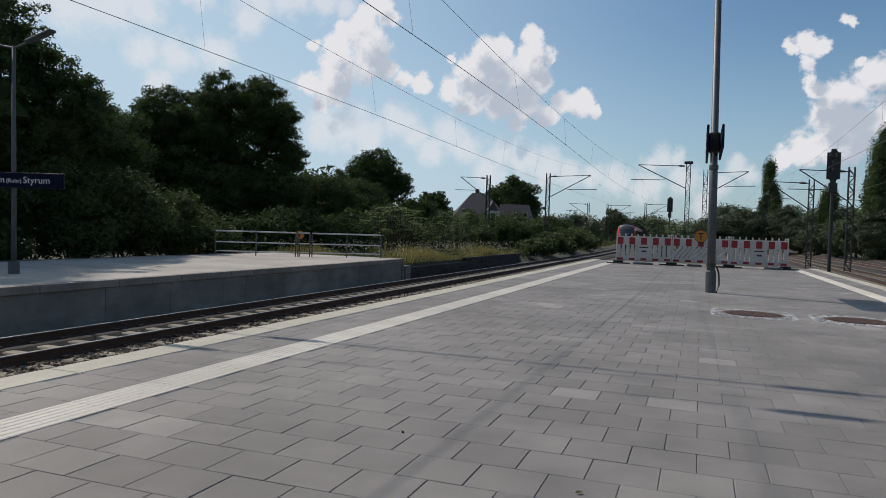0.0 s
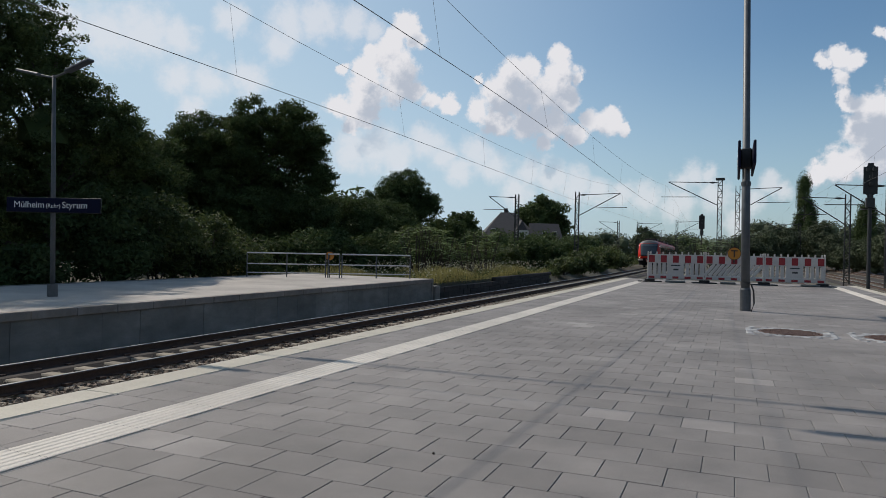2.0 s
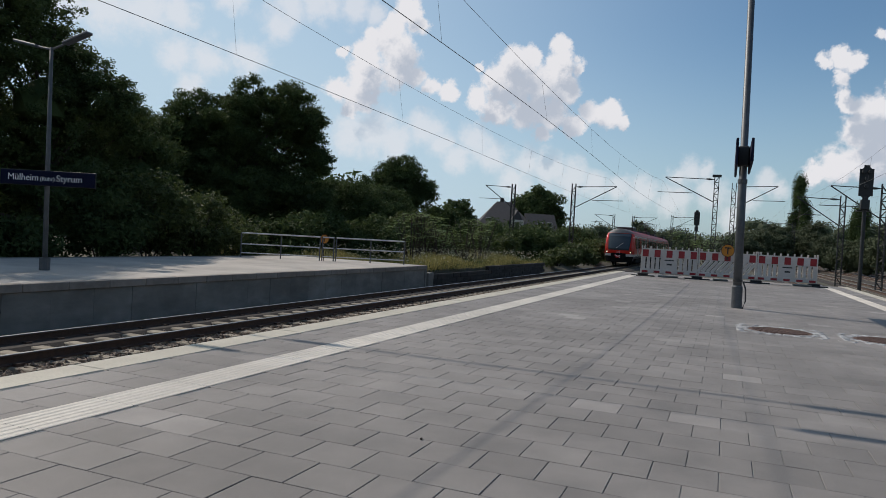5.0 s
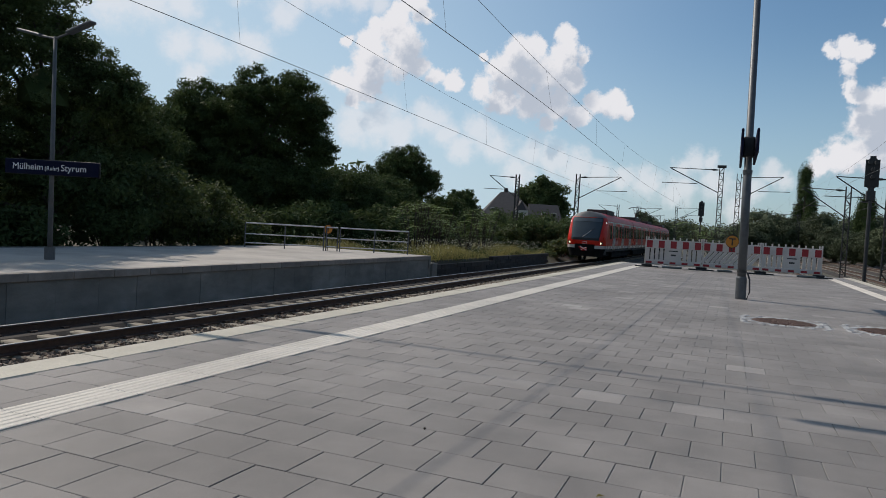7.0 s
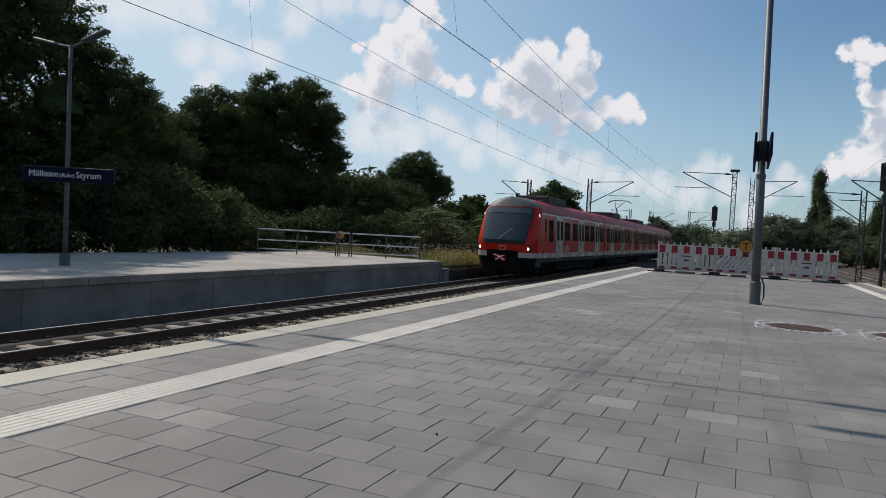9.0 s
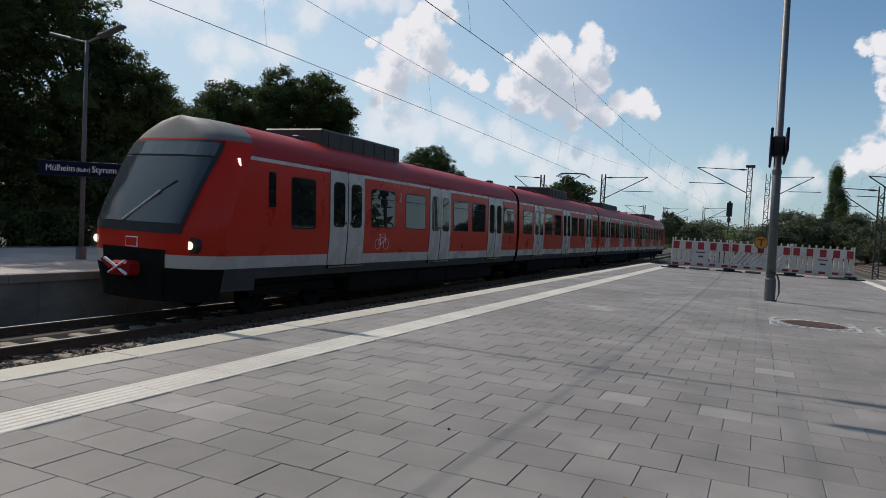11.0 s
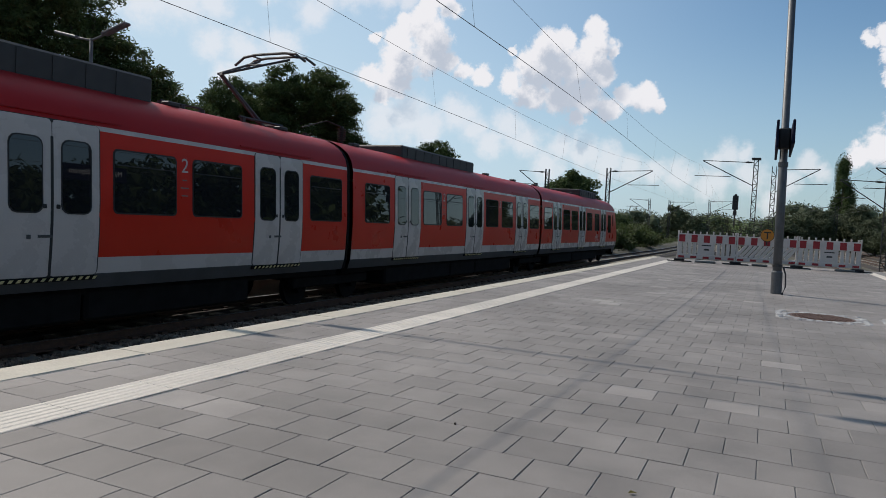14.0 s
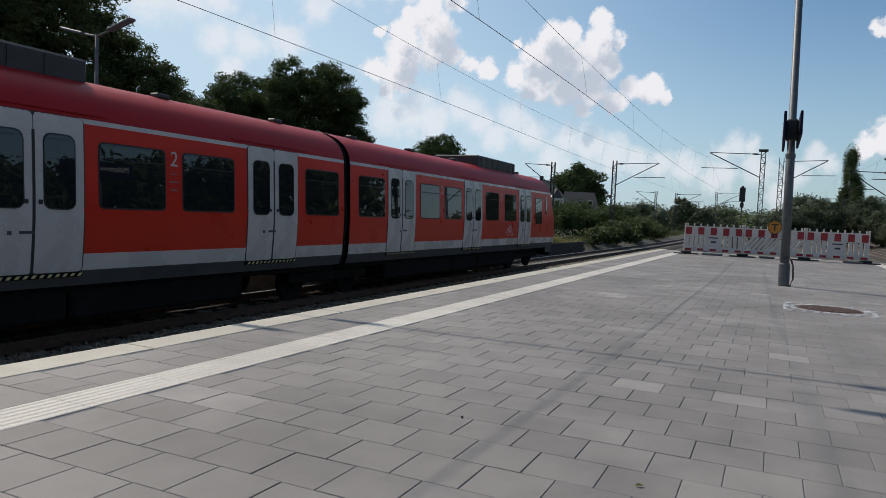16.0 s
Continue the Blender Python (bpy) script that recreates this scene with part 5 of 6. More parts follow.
def leaf_cloud(centres, radii, n, size, flat=0.75, shell=0.45, droop=0.0):
    """n small leaves in clumps given by centres (k, 3) and radii (k, 3)."""
    centres, radii = np.asarray(centres, float), np.asarray(radii, float)
    vol = radii.prod(axis=1) ** (2 / 3)
    pick = RNG.choice(len(centres), n, p=vol / vol.sum())
    d = RNG.normal(size=(n, 3))
    d /= np.linalg.norm(d, axis=1, keepdims=True)
    r = RNG.random(n) ** shell
    pos = centres[pick] + d * radii[pick] * r[:, None]
    nor = d * 0.6 + RNG.normal(size=(n, 3)) * 0.7 + (0, 0, 0.35)
    nor /= np.linalg.norm(nor, axis=1, keepdims=True)
    a = np.cross(nor, RNG.normal(size=(n, 3)))
    a /= np.linalg.norm(a, axis=1, keepdims=True) + 1e-9
    b = np.cross(nor, a)
    s = size * RNG.uniform(0.6, 1.35, n)[:, None]
    V = np.stack([pos - a * s, pos - b * s * flat * 0.5 + nor * s * 0.12, pos + a * s, pos + b * s * flat * 0.5 + nor * s * 0.12], 1)
    F = np.arange(n * 4).reshape(n, 4)
    return V.reshape(-1, 3), F


_ico = bmesh.new()
bmesh.ops.create_icosphere(_ico, subdivisions=1, radius=1.0)
ICO_V = np.array([v.co[:] for v in _ico.verts])
ICO_F = np.array([[v.index for v in f.verts] for f in _ico.faces])
_ico.free()


def core_blobs(name, centres, radii, k, mat, parent):
    """Rough dark hearts of the clumps, so that the crown is not see-through."""
    c, r = np.asarray(centres, float), np.asarray(radii, float)
    bumps = RNG.uniform(0.78, 1.15, (len(c), len(ICO_V), 1))
    V = c[:, None, :] + ICO_V[None] * r[:, None, :] * k * bumps
    F = ICO_F[None] + (np.arange(len(c)) * len(ICO_V))[:, None, None]
    ob = new(name, mesh_np(name, V.reshape(-1, 3), F.reshape(-1, 3), mat))
    ob.parent = parent
    ob["kind"] = "stuff"
    return ob


def crown_clumps(cx, cy, z0, z1, rad, n, size, seed, squash=1.0):
    rs = np.random.default_rng(seed)
    out, rr = [], []
    while len(out) < n:
        p = rs.uniform(-1, 1, 3)
        l = np.linalg.norm(p)
        if l > 1 or l < 0.25:
            continue
        p = p / l * l ** 0.45
        p = p * (0.80 + 0.42 * noise.noise(Vector(p / l) * 1.6 + Vector((seed * 3.1, 0, 0))) + 0.2 * noise.noise(Vector(p / l) * 3.7 + Vector((0, seed * 1.7, 0))))
        zz = (z0 + z1) / 2 + p[2] * (z1 - z0) / 2
        taper = 1.0 if p[2] < 0.2 else 1.0 - 0.22 * (p[2] - 0.2)
        out.append((cx + p[0] * rad * taper, cy + p[1] * rad * taper, zz))
        s = size * rs.uniform(0.6, 1.35)
        rr.append((s, s, s * 0.72 * squash))
    return out, rr


def tree(x, y, height, rad, seed, leaves, leaf=0.13, z0=-1.1, low=0.25, clumps=46, clump=None, label="", mat=None, category="tree", core=0.36):
    rs = random.Random(seed)
    top = empty("tree", pose(x, y, z0))
    tagged(top, label or "broad dark green leafy tree behind the platform", category, group="trees by the line")
    H = height
    cl, cr = crown_clumps(0, 0, H * low, H - 0.4, rad * 0.9, clumps * 3, clump or rad * 0.19, seed)
    tr = bmesh.new()
    lean = rs.uniform(-0.3, 0.3)
    trunk = [(0, 0, 0), (lean * 0.3, 0.1, H * 0.2), (lean * 0.6, 0, H * 0.45), (lean, -0.1, H * 0.8)]
    r0 = 0.022 * H + 0.05
    tube(tr, trunk, [r0, r0 * 0.8, r0 * 0.6, r0 * 0.2], 10)
    for k in range(9):
        c = cl[(k * 5) % len(cl)]
        h0 = H * rs.uniform(0.18, 0.5)
        tube(tr, [(lean * h0 / H, 0, h0), (c[0] * 0.45, c[1] * 0.45, (h0 + c[2]) / 2 + 0.1), tuple(c)], [r0 * 0.45, r0 * 0.28, r0 * 0.08], 6)
    part("trunk", tr, M_BARK, top, "brown trunk with limbs")
    cv, cf = leaf_cloud(cl, np.asarray(cr) * 1.25, leaves, leaf, shell=0.6)
    cb = new("crown", mesh_np("crown", cv, cf, mat or M_LEAF))
    cb.parent = top
    core_blobs("inner_leaves", cl, cr, core, mat or M_LEAF, cb)
    heart, hr = crown_clumps(0, 0, H * low, H * 0.74, rad * 0.45, 24, rad * 0.27, seed + 500)
    core_blobs("inner_leaves", heart, hr, 0.8, mat or M_LEAF, cb)
    return top


def lobed_tree(x, y, lobes, seed, leaves, leaf, z0=-1.1, clump=0.42, label="", mat=None):
    """A tree whose crown is a heap of boughs: across, height and radius of each, seen along the line from the platform."""
    rs = np.random.default_rng(seed)
    top = empty("tree", pose(x, y, z0, 0, 0, math.degrees(math.atan2(-x, y))))
    tagged(top, label, "tree", group="trees by the line")
    H = max(h + r for _, h, r in lobes)
    cl, cr, hearts, hr = [], [], [], []
    tr = bmesh.new()
    r0 = 0.02 * H + 0.05
    tube(tr, [(0, 0, 0), (0.15, 0.1, H * 0.25), (-0.1, 0, H * 0.5), (0.1, 0, H * 0.8)], [r0, r0 * 0.8, r0 * 0.6, r0 * 0.2], 10)
    for u, h, r in lobes:
        deep = rs.uniform(-0.35, 0.35) * H * 0.35
        base = (0, 0, min(h * 0.55, H * 0.5))
        tube(tr, [base, (u * 0.5, deep * 0.5, (base[2] + h) / 2), (u, deep, h)], [r0 * 0.4, r0 * 0.25, r0 * 0.08], 6)
        hearts.append((u, deep, h - 0.1 * r))
        hr.append((r * 0.42, r * 0.6, r * 0.40))
        k = int(52 * (r / 1.5) ** 2) + 26
        d = rs.normal(size=(k, 3))
        d /= np.linalg.norm(d, axis=1, keepdims=True)
        reach = rs.uniform(0.42, 1.06, k)[:, None]
        cl += (np.array((u, deep, h)) + d * reach * (r, r * 1.2, r * 0.95)).tolist()
        c = clump * rs.uniform(0.55, 1.3, k)
        cr += np.stack([c, c, c * 0.6], 1).tolist()
    part("trunk", tr, M_BARK, top, "brown trunk with limbs")
    V, F = leaf_cloud(cl, np.asarray(cr) * 1.2, leaves, leaf, shell=0.6)
    crown = new("crown", mesh_np("crown", V, F, mat or M_LEAF))
    crown.parent = top
    core_blobs("inner_leaves", cl, cr, 0.34, mat or M_LEAF, crown)
    core_blobs("inner_leaves", hearts, hr, 1.0, mat or M_LEAF, crown)


# big mass behind the far platform
tree(-26.5, 14.6, 16.0, 4.3, 11, 80000, 0.093, low=0.08, clumps=70, label="tall dark leafy tree overhanging the far platform")
lobed_tree(-24.1, 19.0, [(-0.9, 9.7, 1.8), (0.1, 8.6, 1.4), (1.0, 7.2, 1.4), (2.05, 6.5, 1.2), (2.8, 5.6, 1.0), (-0.3, 6.4, 2.5), (1.1, 4.5, 2.2), (-0.5, 3.5, 2.5), (2.4, 3.7, 1.6), (-2.5, 8.7, 2.5), (-2.4, 5.5, 2.7), (-3.4, 2.4, 2.4), (-5.4, 3.0, 2.6), (-6.0, 6.0, 2.6)], 12, 170000, 0.075, clump=0.36, label="tall dark leafy tree overhanging the far platform")
tree(-28.0, 10.0, 17.0, 6.0, 13, 54000, 0.112, low=0.08, clumps=60, label="tall dark leafy tree behind the far platform")
tree(-26.6, 24.6, 8.8, 3.6, 14, 57600, 0.087, low=0.04, clumps=50, label="dark leafy tree behind the far platform")
lobed_tree(-28.6, 36.0, [(-2.5, 8.6, 2.0), (-0.7, 8.3, 2.0), (0.6, 9.5, 2.0), (2.7, 9.6, 1.65), (4.0, 8.2, 1.45), (4.8, 6.4, 1.0), (1.8, 6.6, 2.7), (-1.6, 6.0, 2.5), (-3.6, 7.5, 1.4), (0.2, 3.6, 2.7), (3.7, 4.2, 2.0), (4.4, 9.2, 0.8)], 15, 190000, 0.088, clump=0.46, label="broad dark ash tree with feathery edges")
tree(-33.5, 33.0, 9.0, 4.5, 16, 43200, 0.124, low=0.05, label="dark leafy tree behind the line")
tree(-26.0, 44.5, 6.6, 3.8, 17, 46800, 0.105, low=0.04, label="dark leafy tree behind the line")
tree(-27.5, 53.0, 6.4, 3.8, 18, 39600, 0.118, low=0.04, label="dark leafy tree behind the line")
lobed_tree(-32.6, 67.0, [(0.1, 8.7, 2.1), (1.6, 7.6, 2.1), (-1.0, 7.5, 1.9), (2.9, 6.5, 1.4), (-2.8, 6.5, 1.7), (-3.3, 5.0, 1.8), (0.3, 5.4, 2.7), (-4.5, 5.2, 1.4), (0.0, 2.8, 2.6)], 19, 80000, 0.115, clump=0.5, label="rounded dark leafy tree behind the meadow")
tree(-31.0, 74.0, 6.0, 3.4, 20, 14000, 0.2, low=0.05, label="small dark leafy tree behind the meadow")
tree(-34.5, 90.0, 7.8, 3.2, 21, 14000, 0.22, low=0.1, label="small rounded tree beside the house")
tree(-36.5, 141.0, 14.2, 6.2, 22, 30000, 0.34, low=0.1, clumps=55, label="broad leafy tree behind the house")
tree(-42.0, 143.0, 11.5, 4.2, 23, 14000, 0.34, low=0.1, label="leafy tree behind the house")


def bush(x, y, h, rad, seed, leaves, leaf=0.1, z0=-0.7, mat=None, label="", core=0.5):
    top = empty("bush", pose(x, y, z0))
    tagged(top, label or "low green leafy bush by the line", "bush", group="bushes by the line")
    cl, cr = crown_clumps(0, 0, h * 0.1, h * 1.1, rad * 1.1, 26, rad * 0.33, seed)
    cv, cf = leaf_cloud(cl, np.asarray(cr) * 1.3, leaves, leaf, shell=0.7)
    st = bmesh.new()
    for k in range(5):
        c = cl[k]
        tube(st, [(c[0] * 0.1, c[1] * 0.1, 0), tuple(c)], [0.04, 0.012], 5)
    part("woody_base", st, M_BARK, top)
    cb = new("leaves", mesh_np("leaves", cv, cf, mat or M_LEAF))
    cb.parent = top
    core_blobs("inner_leaves", cl, cr, core, mat or M_LEAF, cb)


# sunlit bushes at the back of the far platform, and round the railing
for k, (x, y, h, r, n) in enumerate(((-21.0, 19.0, 3.2, 1.7, 9000), (-21.6, 21.8, 3.6, 1.9, 9000), (-21.4, 24.3, 2.8, 1.7, 8000), (-22.3, 27.4, 2.2, 1.6, 7000), (-20.9, 15.4, 1.7, 1.3, 7000), (-21.5, 12.0, 1.8, 1.4, 6000))):
    # sunlight on bushes 1 to 3 is helped by a paler leaf colour
    bush(x, y, h, r, 40 + k, n, 0.10, -0.9, M_LEAFPALE if k in (1, 2, 3) else M_LEAF, "sunlit green bush behind the far platform")
for k, (az, d, h, r, n, pale) in enumerate(((-27.5, 46, 2.5, 2.2, 6000, 0), (-24.4, 52, 3.2, 2.0, 6000, 1), (-22.6, 54, 2.4, 1.7, 5000, 1), (-20.4, 56, 2.2, 1.9, 5000, 1), (-18.4, 60, 2.4, 1.9, 5000, 1), (-16.4, 63, 2.7, 2.0, 5000, 0), (-14.6, 66, 2.6, 2.2, 5000, 0), (-12.6, 60, 1.3, 1.6, 4000, 1), (-11.2, 68, 1.7, 2.0, 4500, 1), (-9.8, 80, 2.0, 2.2, 4500, 1), (-8.9, 95, 2.0, 2.5, 4500, 1), (-12.2, 84, 3.0, 3.0, 5000, 0), (-9.6, 110, 2.4, 3.0, 4000, 1), (-31.0, 40, 2.4, 1.8, 5000, 0), (-34.5, 38, 2.3, 2.0, 5000, 0), (-19.5, 84, 4.2, 3.4, 6000, 0), (-15.0, 92, 4.2, 3.4, 6000, 0), (-11.2, 100, 3.8, 3.4, 5000, 0))):
    x, y = at_az(az, d)
    bush(x, y, h, r, 70 + k, n, 0.11 + d * 0.0009, -0.95, M_LEAFPALE if pale else M_LEAF)


def sumac(x, y, seed):
    """A spray of long feathered leaves."""
    rs = np.random.default_rng(seed)
    top = empty("shrub", pose(x, y, -0.45))
    tagged(top, "pale green shrub with long feathered leaves", "shrub", group="feathered shrubs")
    st = bmesh.new()
    V, F, o = [], [], 0
    for k in range(26):
        a = rs.uniform(0, 6.28)
        h = rs.uniform(0.9, 2.7)
        ln = rs.uniform(0.7, 1.2)
        p0 = np.array([rs.uniform(-1.1, 1.1), rs.uniform(-0.6, 0.6), h])
        dr = np.array([math.cos(a), math.sin(a), 0])
        side = np.array([-dr[1], dr[0], 0])
        pts = [p0 + dr * ln * s + np.array([0, 0, 0.35 * s - 0.75 * s * s]) for s in np.linspace(0, 1, 8)]
        for i, q in enumerate(pts[1:]):
            for sgn in (-1, 1):
                tip = q + side * sgn * 0.34 + dr * 0.12 - np.array([0, 0, 0.05])
                V += [q, (q + tip) / 2 + dr * 0.05, tip, (q + tip) / 2 - dr * 0.05]
                F.append((o, o + 1, o + 2, o + 3))
                o += 4
        tube(st, [(p0[0] * 0.3, p0[1] * 0.3, 0), tuple(p0), tuple(pts[4])], [0.03, 0.015, 0.006], 5)
    part("woody_base", st, M_BARK, top)
    ob = new("leaves", mesh_np("leaves", np.array(V), np.array(F), M_SUMAC))
    ob.parent = top


for k, (az, d) in enumerate(((-24.6, 40), (-23.4, 41), (-22.4, 42), (-20.3, 46), (-19.0, 47), (-2.2, 46), (-0.9, 47))):
    x, y = at_az(az, d)
    sumac(x, y, 200 + k)


def weeds():
    """Dry meadow grass and flowering weeds above the old wall."""
    n = 26000
    y = RNG.uniform(28.6, 50.5, n)
    x = -12.55 - RNG.random(n) ** 1.4 * 13
    z = np.full(n, -0.66)
    h = RNG.uniform(0.25, 0.75, n) * (0.75 + 0.35 * np.sin(x * 0.9 + y * 0.6))
    lean = RNG.normal(size=(n, 2)) * 0.16
    a = RNG.uniform(0, 6.28, n)
    w = 0.012
    dx, dy = np.cos(a) * w, np.sin(a) * w
    V = np.stack([np.stack([x - dx, y - dy, z], 1), np.stack([x + dx, y + dy, z], 1), np.stack([x + lean[:, 0] * h + dx * 0.4, y + lean[:, 1] * h + dy * 0.4, z + h], 1), np.stack([x + lean[:, 0] * h - dx * 0.4, y + lean[:, 1] * h - dy * 0.4, z + h], 1)], 1)
    ob = new("dry_grass", mesh_np("dry_grass", V.reshape(-1, 3), np.arange(n * 4).reshape(n, 4), M_DRYGRASS))
    tagged(ob, "yellow dry summer grass above the old wall", "grass", kind="stuff")
    m = 2600
    cen = np.stack([-12.6 - RNG.random(m) ** 1.5 * 11, RNG.uniform(24.0, 50, m), np.full(m, -0.62)], 1)
    keep = (cen[:, 1] > 28.6)
    cen = cen[keep]
    cen[:, 2] += RNG.uniform(0.35, 0.95, len(cen))
    V, F = leaf_cloud(cen, np.full((len(cen), 3), 0.05), len(cen) * 3, 0.03)
    ob = new("weed_flowers", mesh_np("weed_flowers", V, F, M_FLOWER))
    tagged(ob, "small cream weed flowers in the dry grass", "flowers", kind="stuff")
    cen = np.stack([-12.5 - RNG.random(2600) ** 1.2 * 12, RNG.uniform(28.7, 54, 2600), np.full(2600, -0.45)], 1)
    V, F = leaf_cloud(cen, np.tile((0.22, 0.22, 0.26), (2600, 1)), 26000, 0.05)
    ob = new("green_weeds", mesh_np("green_weeds", V, F, M_LEAFPALE))
    tagged(ob, "green weeds among the dry grass", "weeds", kind="stuff")
    # scrub along the line beyond, both sides
    k = 900
    cy = 50 + RNG.random(k) ** 1.3 * 130
    cx = -13.6 - RNG.random(k) ** 1.3 * 16 - 0.00035 * np.maximum(cy - 60, 0) ** 2
    V, F = leaf_cloud(np.stack([cx, cy, np.full(k, -0.75)], 1), np.stack([RNG.uniform(0.4, 1.0, k), RNG.uniform(0.4, 1.0, k), RNG.uniform(0.3, 0.75, k)], 1), 40000, 0.11)
    ob = new("line_side_scrub", mesh_np("line_side_scrub", V, F, M_LEAFPALE))
    tagged(ob, "low green scrub along the line", "scrub", kind="stuff")
    k = 700
    cy = 60 + RNG.random(k) ** 1.2 * 160
    cx = 24 + RNG.random(k) * 40 + cy * 0.05
    V, F = leaf_cloud(np.stack([cx, cy, np.full(k, -0.9)], 1), np.stack([RNG.uniform(0.6, 1.6, k), RNG.uniform(0.6, 1.6, k), RNG.uniform(0.5, 1.2, k)], 1), 26000, 0.18)
    ob = new("yard_scrub", mesh_np("yard_scrub", V, F, M_LEAFPALE))
    tagged(ob, "low green scrub beyond the yard tracks", "scrub", kind="stuff")


weeds()


def woods(name, az0, az1, rise, near, far, leaves, leaf, label, mat):
    """A belt of clumped crowns round the place, from one bearing to another."""
    cl, cr = [], []
    rs = random.Random(5)
    az = az0
    while az < az1:
        d = rs.uniform(near, far)
        el = rise + 0.55 * noise.noise(Vector((az * 0.35, 0, 0))) + 0.35 * noise.noise(Vector((az * 1.3, 4, 0)))
        if az > 1.0:
            el += 0.9
        top = d * math.tan(radians(el)) + 1.0
        x, y = at_az(az, d)
        z = top - 2.2
        while z > -2:
            r = rs.uniform(2.2, 3.6)
            cl.append((x + rs.uniform(-1.5, 1.5), y + rs.uniform(-4, 4), z))
            cr.append((r, r, r * 0.85))
            z -= 2.6
        az += 0.36 if az1 < 30 else 0.9
    V, F = leaf_cloud(cl, np.asarray(cr) * 1.1, leaves, leaf)
    ob = new(name, mesh_np(name, V, F, mat))
    tagged(ob, label, "woods", kind="stuff")
    core_blobs("inner_woods", cl, cr, 0.5 if leaf > 0.6 else 0.66, mat, ob)


woods("far_woods", -30.0, 20.0, 1.45, 210, 290, 90000, 0.42, "distant dark green wooded skyline", M_LEAFFAR)
# unseen belt from the yard round behind the camera, added to darken window reflections
woods("tree_belt", 20.0, 285.0, 7.2, 70, 95, 110000, 0.75, "added unseen belt of dark trees for the window reflections", M_LEAF)
woods("tree_belt", -82.0, -30.0, 4.4, 62, 80, 40000, 0.42, "dark belt of trees behind the far platform", M_LEAF)
tree(*at_az(-6.4, 190), 9.3, 4.2, 31, 9000, 0.4, low=0.1, label="rounded tree in the distance", mat=M_LEAFFAR)
tree(*at_az(-5.0, 180), 6.2, 3.4, 32, 7000, 0.4, low=0.1, label="rounded tree in the distance", mat=M_LEAFFAR)
YARD_TREES = [(-0.6, 112, 4.4, 3.2), (0.9, 118, 5.6, 3.4), (2.2, 124, 7.0, 3.6), (3.3, 130, 8.4, 3.4), (4.3, 138, 8.0, 3.8), (5.8, 134, 8.8, 3.6), (6.9, 128, 6.2, 3.6), (8.0, 122, 5.4, 3.6), (9.2, 118, 5.8, 3.4), (10.4, 112, 6.6, 3.6), (11.6, 108, 7.4, 3.8), (13.0, 110, 8.2, 4.2)]
for k, (az, d, h, r) in enumerate(YARD_TREES):
    tree(*at_az(az, d), h, r, 300 + k, 18000, 0.15, low=0.02, clumps=26, label="olive green bushy tree beyond the yard", mat=M_LEAFFAR)


def poplar(az, d, height, rad, seed):
    x, y = at_az(az, d)
    top = empty("poplar", pose(x, y, -1.3))
    tagged(top, "tall narrow poplar tree beyond the yard", "tree", group="poplars")
    rs = np.random.default_rng(seed)
    cl, cr = [], []
    for k in range(34):
        u = rs.random()
        a = rs.uniform(0, 6.28)
        w = rad * math.sin(math.pi * min(0.18 + 0.82 * u, 0.97)) ** 0.6
        cl.append((math.cos(a) * w * 0.6, math.sin(a) * w * 0.6, height * (0.1 + 0.86 * u)))
        s = rad * rs.uniform(0.32, 0.6)
        cr.append((s, s, s * 1.9))
    part("trunk", tubem([(0, 0, 0), (0, 0, height * 0.9)], [0.35, 0.06], 8), M_BARK, top)
    V, F = leaf_cloud(cl, np.asarray(cr) * 1.15, 26000, 0.17)
    ob = new("crown", mesh_np("crown", V, F, M_LEAF))
    ob.parent = top
    core_blobs("inner_leaves", cl, cr, 0.7, M_LEAF, ob)


poplar(4.7, 160, 17.6, 2.3, 51)
poplar(11.9, 110, 17.0, 2.6, 52)
poplar(8.6, 165, 13.0, 2.4, 53)


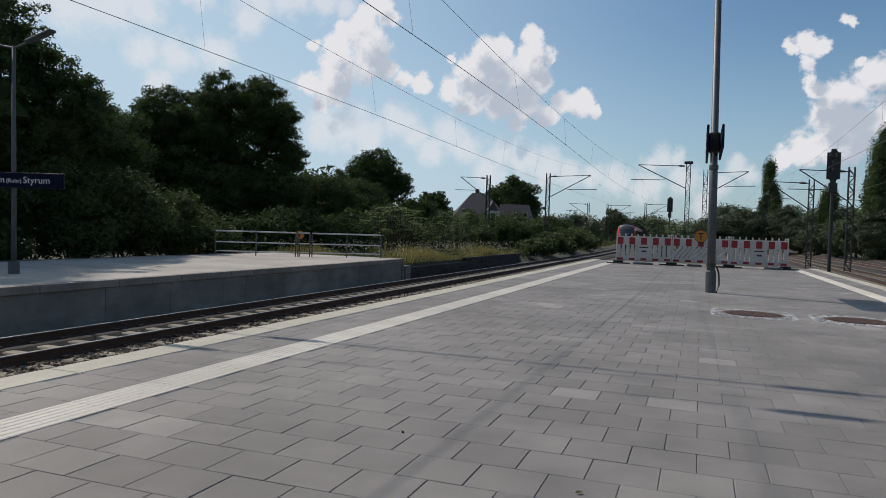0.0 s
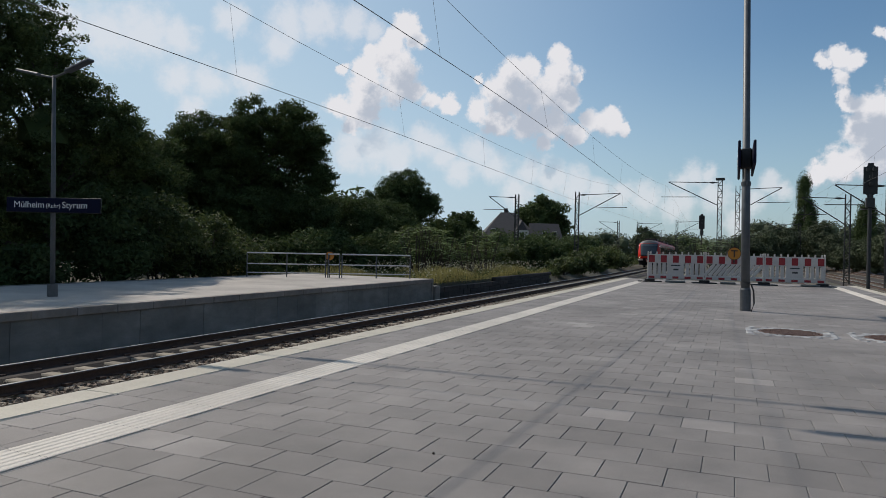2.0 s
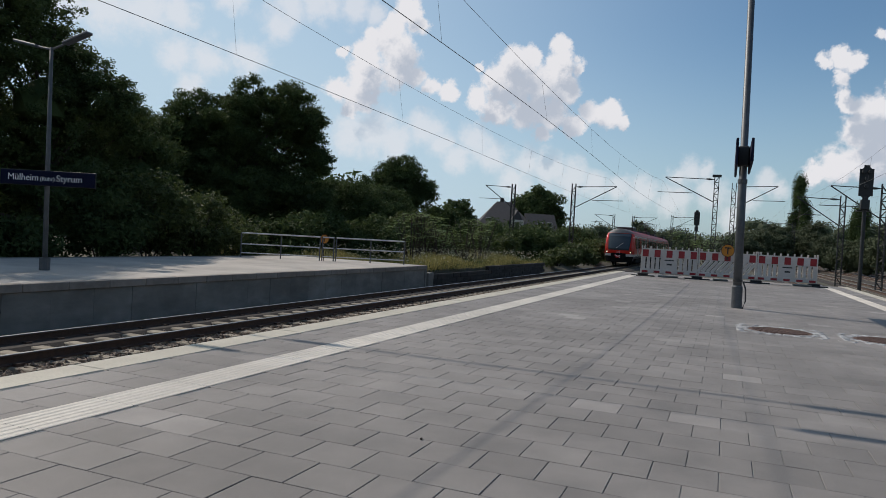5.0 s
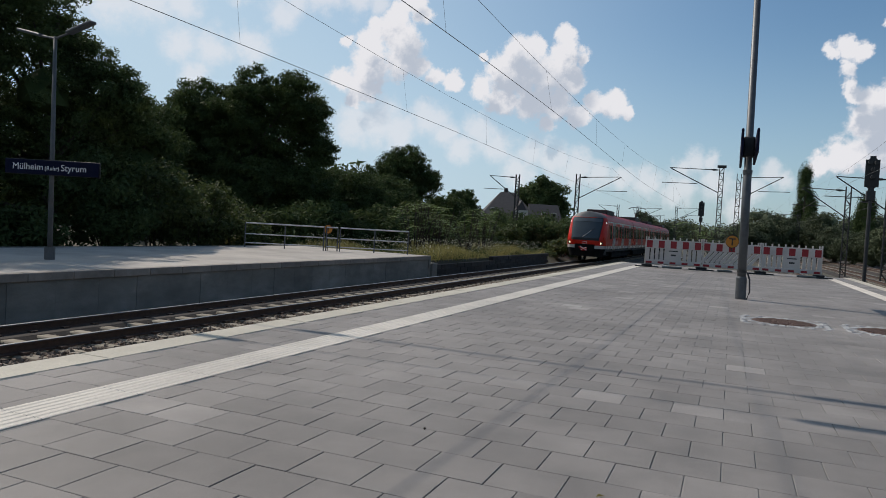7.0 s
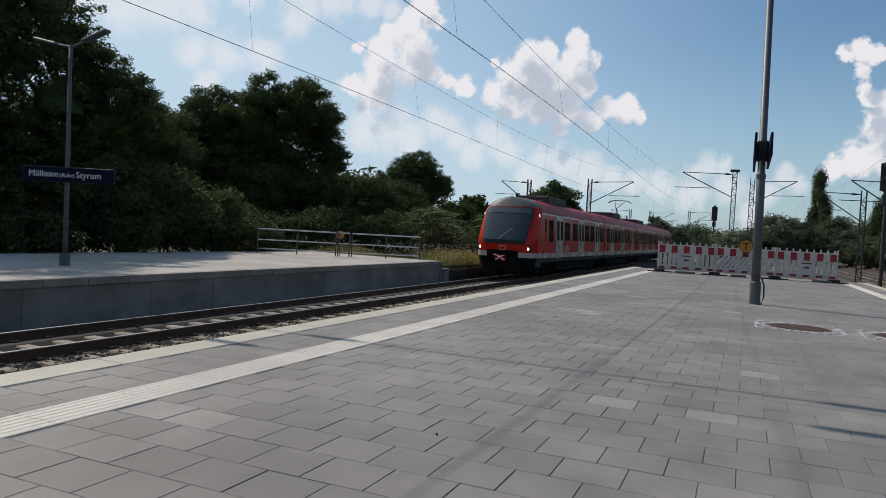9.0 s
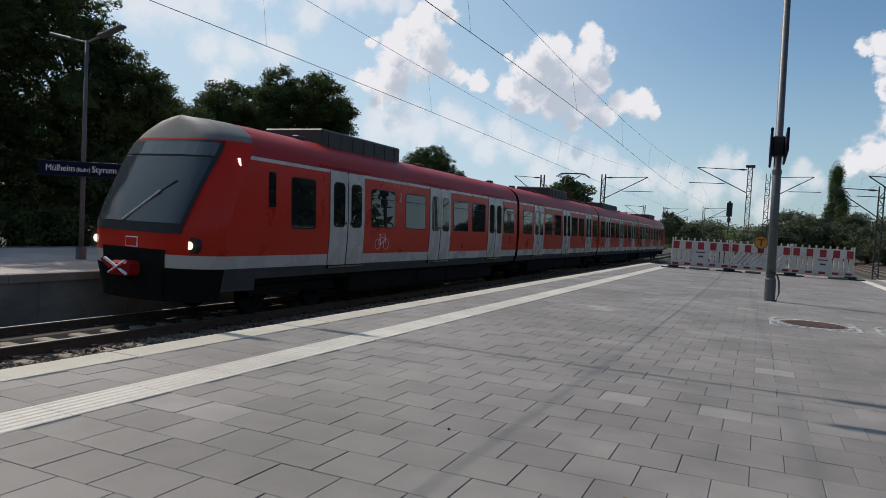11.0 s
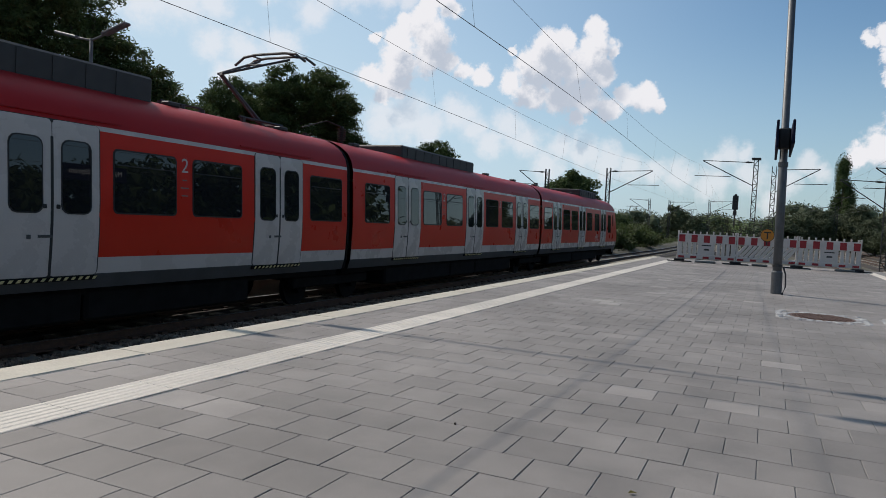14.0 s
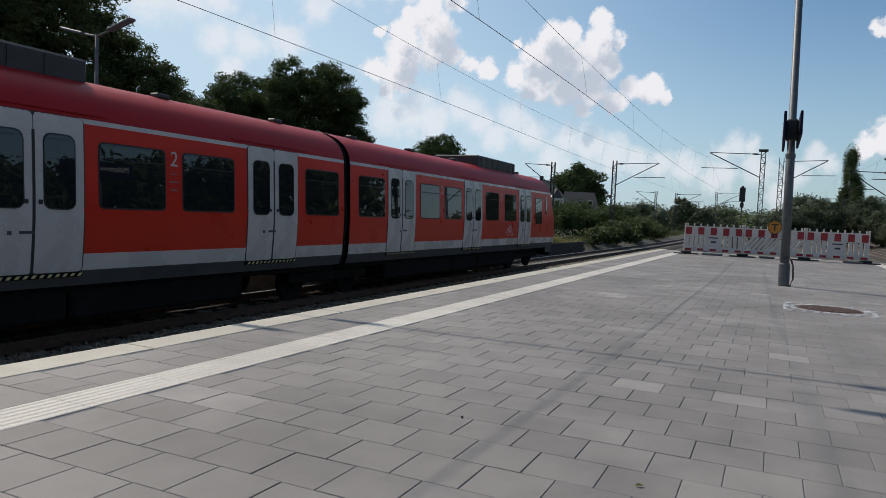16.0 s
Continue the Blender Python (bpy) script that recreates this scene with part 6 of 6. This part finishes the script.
def house():
    x, y = at_az(-17.3, 118)
    top = empty("house", pose(x, y, -1.0, 0, 0, 24))
    tagged(top, "two-storey pale house with a steep grey tiled roof", "house")
    W, D, E, R = 4.6, 4.2, 4.0, 8.3
    part("wall", boxm(-W, W, -D, D, 0, E), M_PLASTER, top)
    bm = bmesh.new()
    v = [bm.verts.new(p) for p in ((-W - 0.4, -D - 0.5, E - 0.25), (W + 0.4, -D - 0.5, E - 0.25), (W + 0.4, D + 0.5, E - 0.25), (-W - 0.4, D + 0.5, E - 0.25), (-W * 0.25, 0, R), (W * 0.25, 0, R))]
    for f in ((0, 1, 5, 4), (1, 2, 5), (2, 3, 4, 5), (3, 0, 4), (3, 2, 1, 0)):
        bm.faces.new([v[i] for i in f])
    roof = part("roof", bm, M_ROOFTILE, top, "steep grey tiled roof")
    gb = bmesh.new()
    q = [gb.verts.new(p) for p in ((0.2, -D - 0.7, E - 0.2), (3.4, -D - 0.7, E - 0.2), (1.8, -D - 0.7, E + 2.9), (0.2, 0, E - 0.2), (3.4, 0, E - 0.2), (1.8, 0, E + 2.9))]
    for f in ((0, 1, 2), (0, 2, 5, 3), (1, 4, 5, 2), (3, 5, 4)):
        gb.faces.new([q[i] for i in f])
    part("gable", gb, M_ROOFTILE, top)
    part("gable_front", boxm(0.7, 2.9, -D - 0.78, -D - 0.70, E - 0.2, E + 1.3), M_PLASTER, top)
    part("chimney", boxm(-0.5, 0.1, 0.4, 1.0, R - 1.2, R + 0.7, bevel=0.03), M_OLD, roof)
    part("annex", boxm(W, W + 4.0, -D * 0.6, D * 0.7, 0, E - 0.3), M_PLASTER, top)
    an = bmesh.new()
    v = [an.verts.new(p) for p in ((W - 0.4, -D * 0.6 - 0.4, E - 0.5), (W + 4.4, -D * 0.6 - 0.4, E - 0.5), (W + 4.4, D * 0.7 + 0.4, E - 0.5), (W - 0.4, D * 0.7 + 0.4, E - 0.5), (W - 1.0, 0, E + 2.6), (W + 4.0, 0, E + 2.6))]
    for f in ((0, 1, 5, 4), (1, 2, 5), (2, 3, 4, 5), (3, 0, 4), (3, 2, 1, 0)):
        an.faces.new([v[i] for i in f])
    part("annex_roof", an, M_ROOFTILE, top)
    for xx, zz, s in ((-2.6, E + 1.1, 0.4), (1.8, E + 0.5, 0.4), (-3.0, 2.2, 0.5), (3.0, 2.2, 0.5), (W + 1.2, E + 0.8, 0.4), (W + 2.8, E + 0.8, 0.4)):
        yy = -D - 0.02
        if zz > E:
            yy = -D - 0.82 if abs(xx - 1.8) < 0.1 else -D * 0.72
        wn = part("window", boxm(xx - s, xx + s, yy - 0.05, yy + 0.02, zz - s, zz + s, bevel=0.02), M_PLASTER, top)
        part("pane", boxm(xx - s + 0.08, xx + s - 0.08, yy - 0.07, yy - 0.04, zz - s + 0.08, zz + s - 0.08), M_PANE, wn)


house()


pave()
edging()


def motions():
    rows = []
    for t, y in TRAIN_ROWS:
        x = TRACK_FAR + bend(y)
        slope = (bend(y + 30) - bend(y)) / 30
        rows.append((t, pose(x, y, RAIL_Z, 0, 0, -math.degrees(math.atan(slope)))))
    walk(train, rows)


motions()
